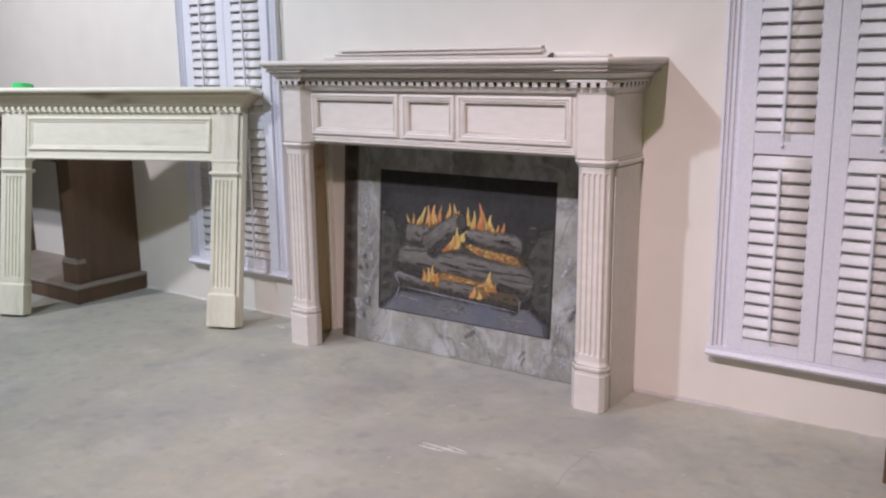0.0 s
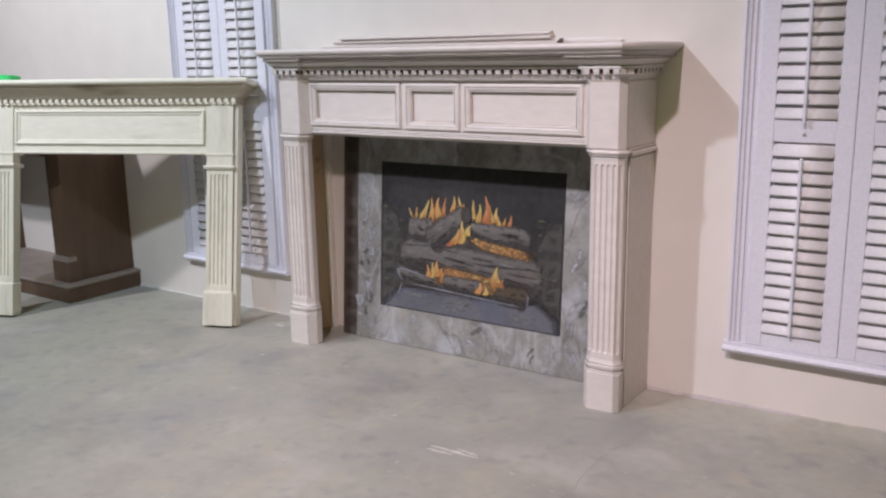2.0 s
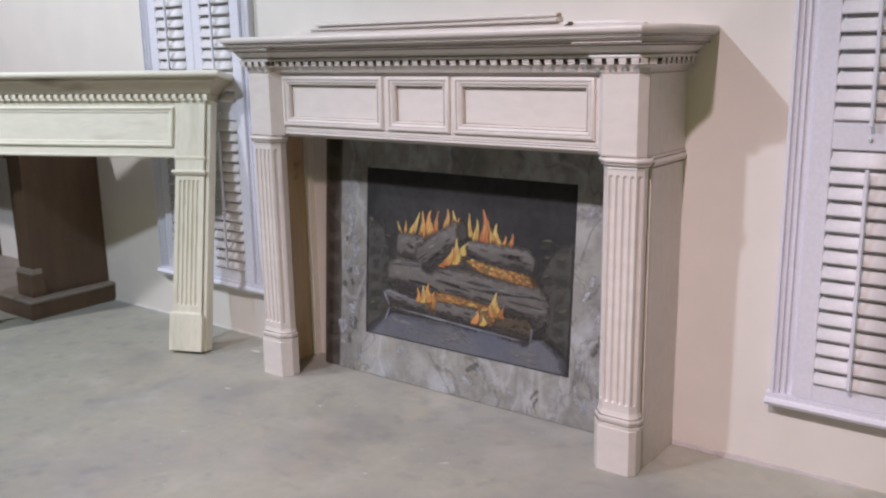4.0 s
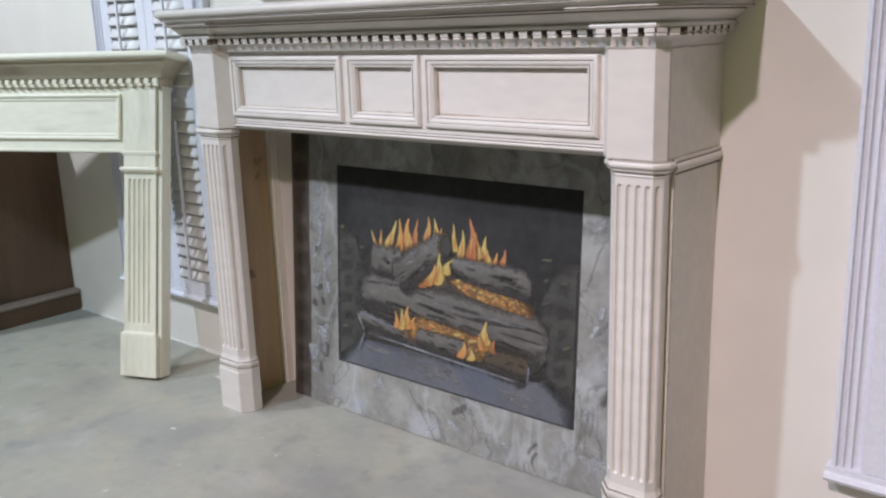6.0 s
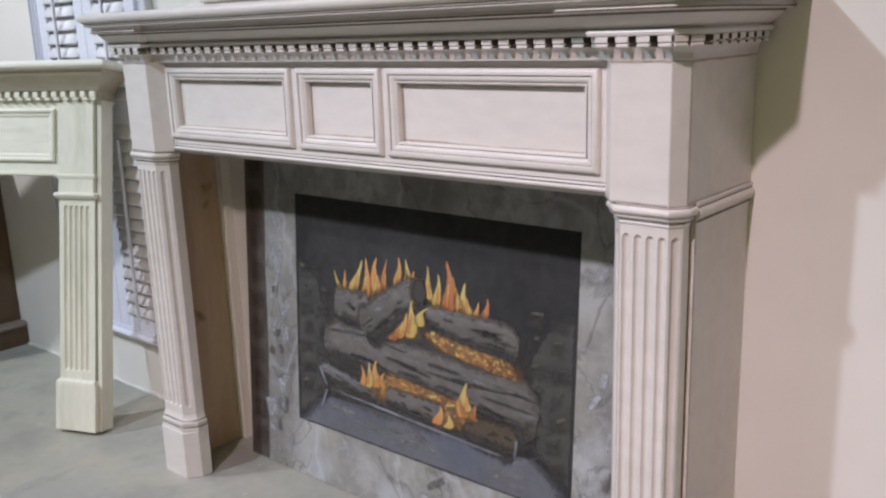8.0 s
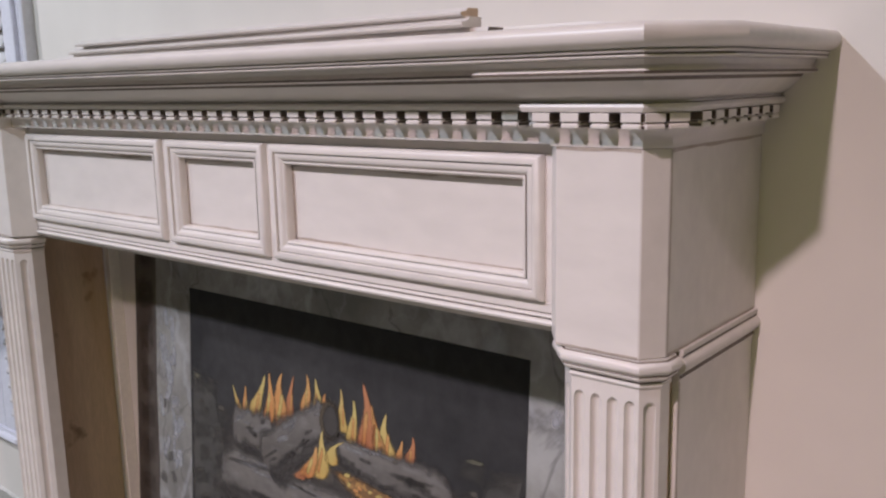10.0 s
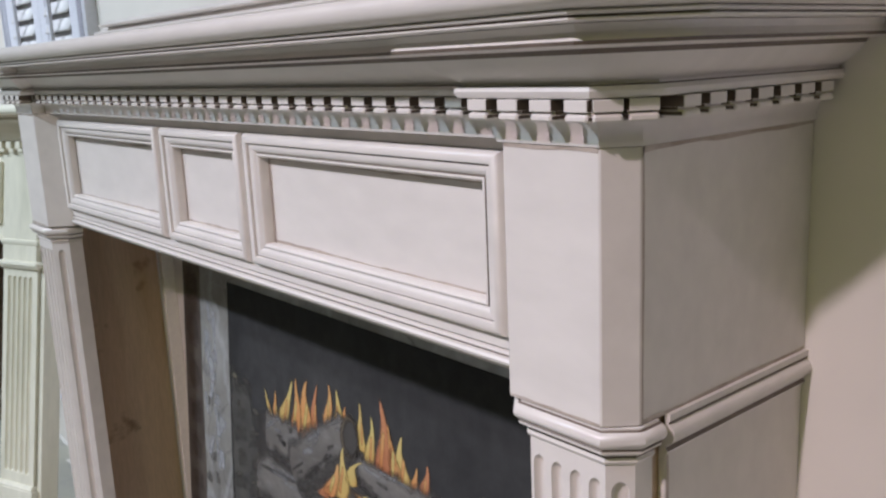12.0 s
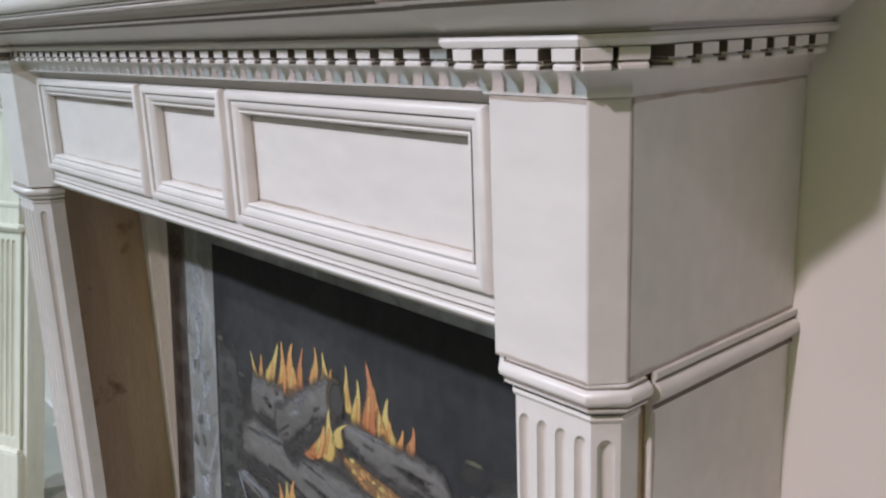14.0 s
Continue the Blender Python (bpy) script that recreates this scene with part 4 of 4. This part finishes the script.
    # flames behind the logs
    for u, v, h, w, bend, mat in ((0.200, 0.59, 0.12, 0.018, -0.035, YELLOW), (0.222, 0.59, 0.13, 0.020, -0.012, ORANGE), (0.252, 0.58, 0.20, 0.036, 0.030, YELLOW), (0.296, 0.60, 0.19, 0.030, 0.012, ORANGE), (0.336, 0.60, 0.20, 0.044, 0.016, ORANGE), (0.375, 0.63, 0.17, 0.022, 0.004, RED), (0.425, 0.68, 0.135, 0.024, 0.000, ORANGE), (0.455, 0.68, 0.13, 0.026, 0.004, YELLOW), (0.478, 0.70, 0.07, 0.018, 0.012, ORANGE), (0.543, 0.66, 0.14, 0.020, -0.018, YELLOW), (0.570, 0.62, 0.16, 0.026, -0.006, YELLOW), (0.604, 0.60, 0.24, 0.046, 0.000, RED), (0.640, 0.60, 0.18, 0.028, -0.014, ORANGE), (0.668, 0.60, 0.165, 0.036, -0.008, YELLOW), (0.704, 0.61, 0.09, 0.020, -0.004, ORANGE), (0.728, 0.61, 0.11, 0.026, 0.002, RED)):
        flame(u, v, h, w, bend, mat, 0.0026)
    log(0.170, 0.555, 0.315, 0.560, 0.058, 0.058, BARK, 0.0030, 1, 9)
    log(0.125, 0.405, 0.90, 0.325, 0.068, 0.085, BARK, 0.0034, 2, 26)
    log(0.50, 0.590, 0.835, 0.560, 0.040, 0.056, BARK, 0.0038, 3, 16)
    patch("ember_bed", [(0.50, 0.54), (0.58, 0.545), (0.70, 0.520), (0.80, 0.508), (0.850, 0.48), (0.852, 0.435), (0.79, 0.440), (0.69, 0.455), (0.58, 0.478), (0.53, 0.51)], EMBER, 0.0042, 0.35, "orange painted embers")
    for k in range(26):
        u = rnd.uniform(0.52, 0.83)
        v = 0.525 - (u - 0.52) * 0.14 + rnd.uniform(-0.035, 0.018)
        stroke(u, v, u + rnd.uniform(0.010, 0.022), v + rnd.uniform(-0.012, 0.008), rnd.uniform(0.004, 0.008), (YELLOW, ORANGE, EMBER)[k % 3], 0.0043, "ember", full=0.8)
    log(0.285, 0.485, 0.505, 0.695, 0.060, 0.052, BARK, 0.0046, 4, 14)
    disc(0.500, 0.690, 0.034, 0.068, BARKEND, 0.0049, "log_end_rim")
    disc(0.504, 0.687, 0.027, 0.055, LOGSHADE, 0.0050)
    log(0.105, 0.265, 0.345, 0.215, 0.024, 0.026, BARK, 0.0038, 5, 8)
    patch("ember_bed", [(0.305, 0.300), (0.40, 0.335), (0.52, 0.325), (0.66, 0.300), (0.725, 0.255), (0.66, 0.19), (0.50, 0.170), (0.33, 0.215)], EMBER, 0.0042, 0.35, "orange painted embers")
    for k in range(22):
        u = rnd.uniform(0.31, 0.68)
        v = 0.300 - (u - 0.31) * 0.12 + rnd.uniform(-0.06, 0.03)
        stroke(u, v, u + rnd.uniform(0.015, 0.045), v + rnd.uniform(-0.015, 0.02), rnd.uniform(0.004, 0.008), (ORANGE, YELLOW, RED)[k % 3], 0.0043, "ember", full=0.7)
    log(0.38, 0.235, 0.60, 0.215, 0.030, 0.036, BARK, 0.0046, 6, 9)
    log(0.67, 0.215, 0.835, 0.205, 0.038, 0.048, BARKEND, 0.0046, 7, 5)
    for u, v, h, w, bend, mat in ((0.435, 0.48, 0.12, 0.036, 0.03, ORANGE), (0.470, 0.49, 0.17, 0.034, 0.02, YELLOW), (0.500, 0.55, 0.09, 0.030, 0.05, YELLOW), (0.415, 0.47, 0.06, 0.03, 0.02, RED), (0.290, 0.24, 0.10, 0.020, -0.004, ORANGE), (0.312, 0.24, 0.12, 0.024, 0.012, YELLOW), (0.338, 0.25, 0.13, 0.030, 0.014, ORANGE), (0.366, 0.26, 0.07, 0.022, 0.008, ORANGE), (0.655, 0.24, 0.09, 0.034, 0.004, ORANGE), (0.676, 0.24, 0.15, 0.038, -0.006, YELLOW), (0.702, 0.24, 0.07, 0.024, -0.004, RED), (0.580, 0.18, 0.09, 0.030, 0.002, ORANGE), (0.612, 0.18, 0.06, 0.026, 0.010, YELLOW)):
        flame(u, v, h, w, bend, mat, 0.0054)
    # grate
    for a, b, w in (((0.100, 0.285), (0.140, 0.190), 0.0045), ((0.140, 0.190), (0.84, 0.140), 0.0042), ((0.140, 0.190), (0.110, 0.085), 0.0045), ((0.832, 0.140), (0.838, 0.23), 0.005), ((0.100, 0.285), (0.30, 0.245), 0.0045)):
        stroke(*a, *b, w, CHALK, 0.0058, "grate_bar")
    return thing


fire_board()


# ---- bare poplar mantel, leaning back against the wall ----
POPLAR_POSE = pose(-4.013, 2.724, 0.012, -10.5, 0, 22.3)


def poplar_mantel():
    thing = empty("poplar_mantel", POPLAR_POSE, "bare pale poplar fireplace mantel leaning back against the wall", "mantel")
    F = 0.0
    D = 0.058
    for s in (-1, 1):
        a, b = (0.548, 0.688) if s > 0 else (-0.688, -0.548)
        c, d = (0.540, 0.700) if s > 0 else (-0.700, -0.540)
        m = 0.016
        shaft = fluted([((a, F + 0.004), (a + m, F + 0.004), 0, 0), ((a + m, F + 0.004), (b - m, F + 0.004), 5, 0.0085), ((b - m, F + 0.004), (b, F + 0.004), 0, 0)], 0.17, 0.786, 0.20, 0.755, [(b, D), (a, D)])
        pilaster = part("pilaster", shaft, POPLAR, thing)
        part("plinth", box(c, d, F - 0.010, D, 0.0, 0.160, 0.0015), POPLAR, pilaster)
        foot = [(a + 0.002, 0.06), (a + 0.002, F), (b - 0.002, F), (b - 0.002, 0.06)]
        part("base_moulding", sweep(foot, [(-0.004, 0.159), (0.008, 0.159), (0.009, 0.164), (0.005, 0.169), (0.001, 0.172), (-0.004, 0.172)]), POPLAR, pilaster)
        for z0, h, w in ((0.776, 0.022, 0.012), (0.842, 0.016, 0.006)):
            run = [(a, 0.07), (a, F), (b, F), (b, 0.07)]
            part("capital", sweep(run, [(-0.004, z0), (0.002, z0), (w * 0.7, z0 + h * 0.3), (w, z0 + h * 0.55), (w * 0.9, z0 + h * 0.85), (w * 0.3, z0 + h), (-0.004, z0 + h)]), POPLAR_H, pilaster)
        part("pilaster_block", box(a, b, F - 0.001, D, 0.787, 1.112, 0.0015), POPLAR, pilaster)
        c, d = (0.692, 0.709) if s > 0 else (-0.709, -0.692)
        part("side_board", box(c, d, F + 0.012, D + 0.012, 0.0, 1.185, 0.0015), POPLAR, thing)
    part("frieze_board", box(-0.5475, 0.5475, F + 0.006, F + 0.03, 0.856, 1.13, 0.001), POPLAR_H, thing)
    prof = [(0, F + 0.006), (0, F - 0.003), (0.006, F - 0.006), (0.012, F - 0.003), (0.014, F + 0.002), (0.020, F + 0.001), (0.026, F + 0.004), (0.027, F + 0.0065)]
    part("panel_frame", frame_moulding(-0.535, 0.535, 0.898, 1.072, prof), POPLAR_H, thing)
    part("lower_moulding", box(-0.546, 0.546, F - 0.003, F + 0.03, 0.850, 0.862, 0.003), POPLAR_H, thing)
    outer = [(-0.707, D + 0.02), (-0.707, F), (0.707, F), (0.707, D + 0.02)]
    crown = [(-0.02, 1.100), (0.004, 1.100), (0.004, 1.1005), (0.004, 1.128), (0.014, 1.129), (0.016, 1.132), (0.012, 1.134), (0.015, 1.141), (0.026, 1.156), (0.044, 1.170), (0.058, 1.180), (0.061, 1.188), (0.068, 1.189), (0.074, 1.192), (-0.02, 1.192)]
    part("crown_moulding", sweep(outer, crown), TAN, thing, "darker tan crown moulding with knots")
    nose = [(0.0, 1.1925), (0.076, 1.1925), (0.082, 1.195), (0.086, 1.200), (0.087, 1.207), (0.084, 1.214), (0.078, 1.219), (0.0, 1.219)]
    bm = sweep(outer, nose)
    bm.faces.new([bm.verts.new((q.x, q.y, 1.219)) for q in offsets(outer, 0.0)])
    part("shelf", bm, POPLAR_H, thing)
    tooth = bmesh.new()
    box(-0.010, 0.010, -0.012, 0.0, 1.108, 1.127, 0.001, tooth)
    first = part("dentil", tooth, POPLAR_H, thing)
    low = part("drop", box(-0.010, 0.010, -0.011, 0.0, 1.098, 1.1075, 0.0015), POPLAR_H, thing)
    n = 38
    for i in range(n):
        x = -0.695 + 1.39 * i / (n - 1)
        for src, off in ((first, 0), (low, 0.009)):
            ob = src if i == 0 else new(src.name.split(".")[0], src.data)
            ob.parent, ob.location = thing, (min(x + off, 0.697), F - 0.004, 0)
    return thing


poplar_mantel()


# ---- roll of tape on the poplar mantel's shelf ----
def tape_roll():
    bm = bmesh.new()
    n = 32
    prof = [(0.038, 0.0), (0.052, 0.0), (0.0535, 0.002), (0.0535, 0.033), (0.052, 0.035), (0.038, 0.035)]
    rings = [[bm.verts.new((r * math.cos(2 * math.pi * k / n), r * math.sin(2 * math.pi * k / n), z)) for k in range(n)] for r, z in prof]
    for i in range(len(prof)):
        j = (i + 1) % len(prof)
        for k in range(n):
            f = bm.faces.new((rings[i][k], rings[i][(k + 1) % n], rings[j][(k + 1) % n], rings[j][k]))
            f.material_index = 1 if i == len(prof) - 1 else 0
    ob = link_mesh("tape_roll", bm, [TAPE, CARD])
    ob.matrix_world = POPLAR_POSE @ pose(-0.585, 0.02, 1.2192)
    return tagged(ob, "roll of bright green masking tape on the poplar shelf", "tape")


tape_roll()


# ---- dark brown mantel beside the wall ----
def brown_mantel():
    thing = empty("brown_mantel", pose(-5.183, WY, 0), "dark brown stained wooden mantel on a low hearth plinth", "mantel")
    f = -0.420
    bm = box(-0.74, 0.690, -0.472, -0.001, 0.0, 0.080, 0.002)
    part("hearth_plinth", bm, STAIN, thing)
    rim = [(-0.74, -0.002), (-0.74, -0.472), (0.690, -0.472), (0.690, -0.002)]
    bm = sweep(rim, [(-0.45, 0.0805), (0.0, 0.0805), (0.006, 0.085), (0.007, 0.093), (0.002, 0.100), (-0.005, 0.102), (-0.40, 0.102)])
    part("hearth_top", bm, HEARTH, thing, "dusty worn hearth top with rounded edge")
    part("hearth_slab", box(-0.735, 0.685, -0.466, -0.002, 0.081, 0.1025, 0.001), HEARTH, thing)
    for s in (-1, 1):
        a, b = (0.515, 0.638) if s > 0 else (-0.625, -0.505)
        part("leg", box(a, b, f, -0.001, 0.1025, 1.02, 0.002), STAIN, thing)
        a, b = (0.500, 0.646) if s > 0 else (-0.633, -0.495)
        part("plinth_block", box(a, b, f - 0.012, f + 0.06, 0.1025, 0.22, 0.002), STAIN, thing)
        run = [(a + 0.006, f + 0.05), (a + 0.006, f - 0.006), (b - 0.008, f - 0.006), (b - 0.008, f + 0.05)]
        part("base_moulding", sweep(run, [(-0.006, 0.2195), (0.006, 0.2195), (0.007, 0.225), (0.003, 0.231), (0.004, 0.236), (0.0, 0.246), (-0.006, 0.250)]), HEARTH, thing)
    part("header", box(-0.505, 0.505, f, f + 0.03, 0.80, 1.02, 0.002), STAIN, thing)
    part("shelf", box(-0.68, 0.66, f - 0.05, -0.001, 1.0205, 1.055, 0.004), STAIN, thing)
    return thing


brown_mantel()


# ---- dark upright beside the shuttered window ----
def dark_upright():
    thing = empty("dark_mantel_leg", pose(-0.214, 2.985, 0), "dark brown stained mantel leg standing on the concrete", "mantel")
    part("plinth", box(-0.128, 0.0, -0.01, 0.19, 0.0, 0.16, 0.003), STAIN, thing)
    part("shaft", box(-0.120, -0.006, 0.0, 0.18, 0.1605, 0.62, 0.003), STAIN, thing)
    return thing


dark_upright()


# ---- trim strips lying on the shelf ----
def trim_strip(length, width, height, x, y, z, turn, end, taper=1.0):
    prof = [(0, 0), (width - 0.004, 0), (width, height * 0.22), (width, height * 0.45), (width * 0.86, height * 0.55), (width * 0.66, height * 0.68), (width * 0.6, height), (0, height)]
    bm = bmesh.new()
    rows = [[bm.verts.new((u, -w, h * f)) for w, h in prof] for u, f in ((-length / 2, 1), (length / 2 - 0.10, 1), (length / 2, taper))]
    n = len(prof)
    for a, b in zip(rows, rows[1:]):
        for i in range(n):
            bm.faces.new((a[i], a[(i + 1) % n], b[(i + 1) % n], b[i]))
    bm.faces.new(rows[0][::-1]).material_index = 1
    bm.faces.new(rows[-1]).material_index = 1
    ob = link_mesh("trim_strip", bm, [GLAZED, end])
    ob.matrix_world = pose(x, y, z, 0, 0, turn)
    return tagged(ob, "long off-white glazed trim strip lying on the mantel shelf", "trim", "trim strips on the shelf")


# dark end faces here paint the shadowed notch between the strips
trim_strip(1.15, 0.055, 0.0185, -2.215, 3.150, 1.3485, 0.2, GLAZE)
trim_strip(0.60, 0.045, 0.0200, -1.712, 3.190, 1.3485, 0.0, GLAZED, 0.5)
trim_strip(1.06, 0.045, 0.0150, -2.200, 3.145, 1.3675, -0.3, GLAZED)
trim_strip(1.02, 0.040, 0.0120, -2.188, 3.143, 1.3828, 0.3, PINE)
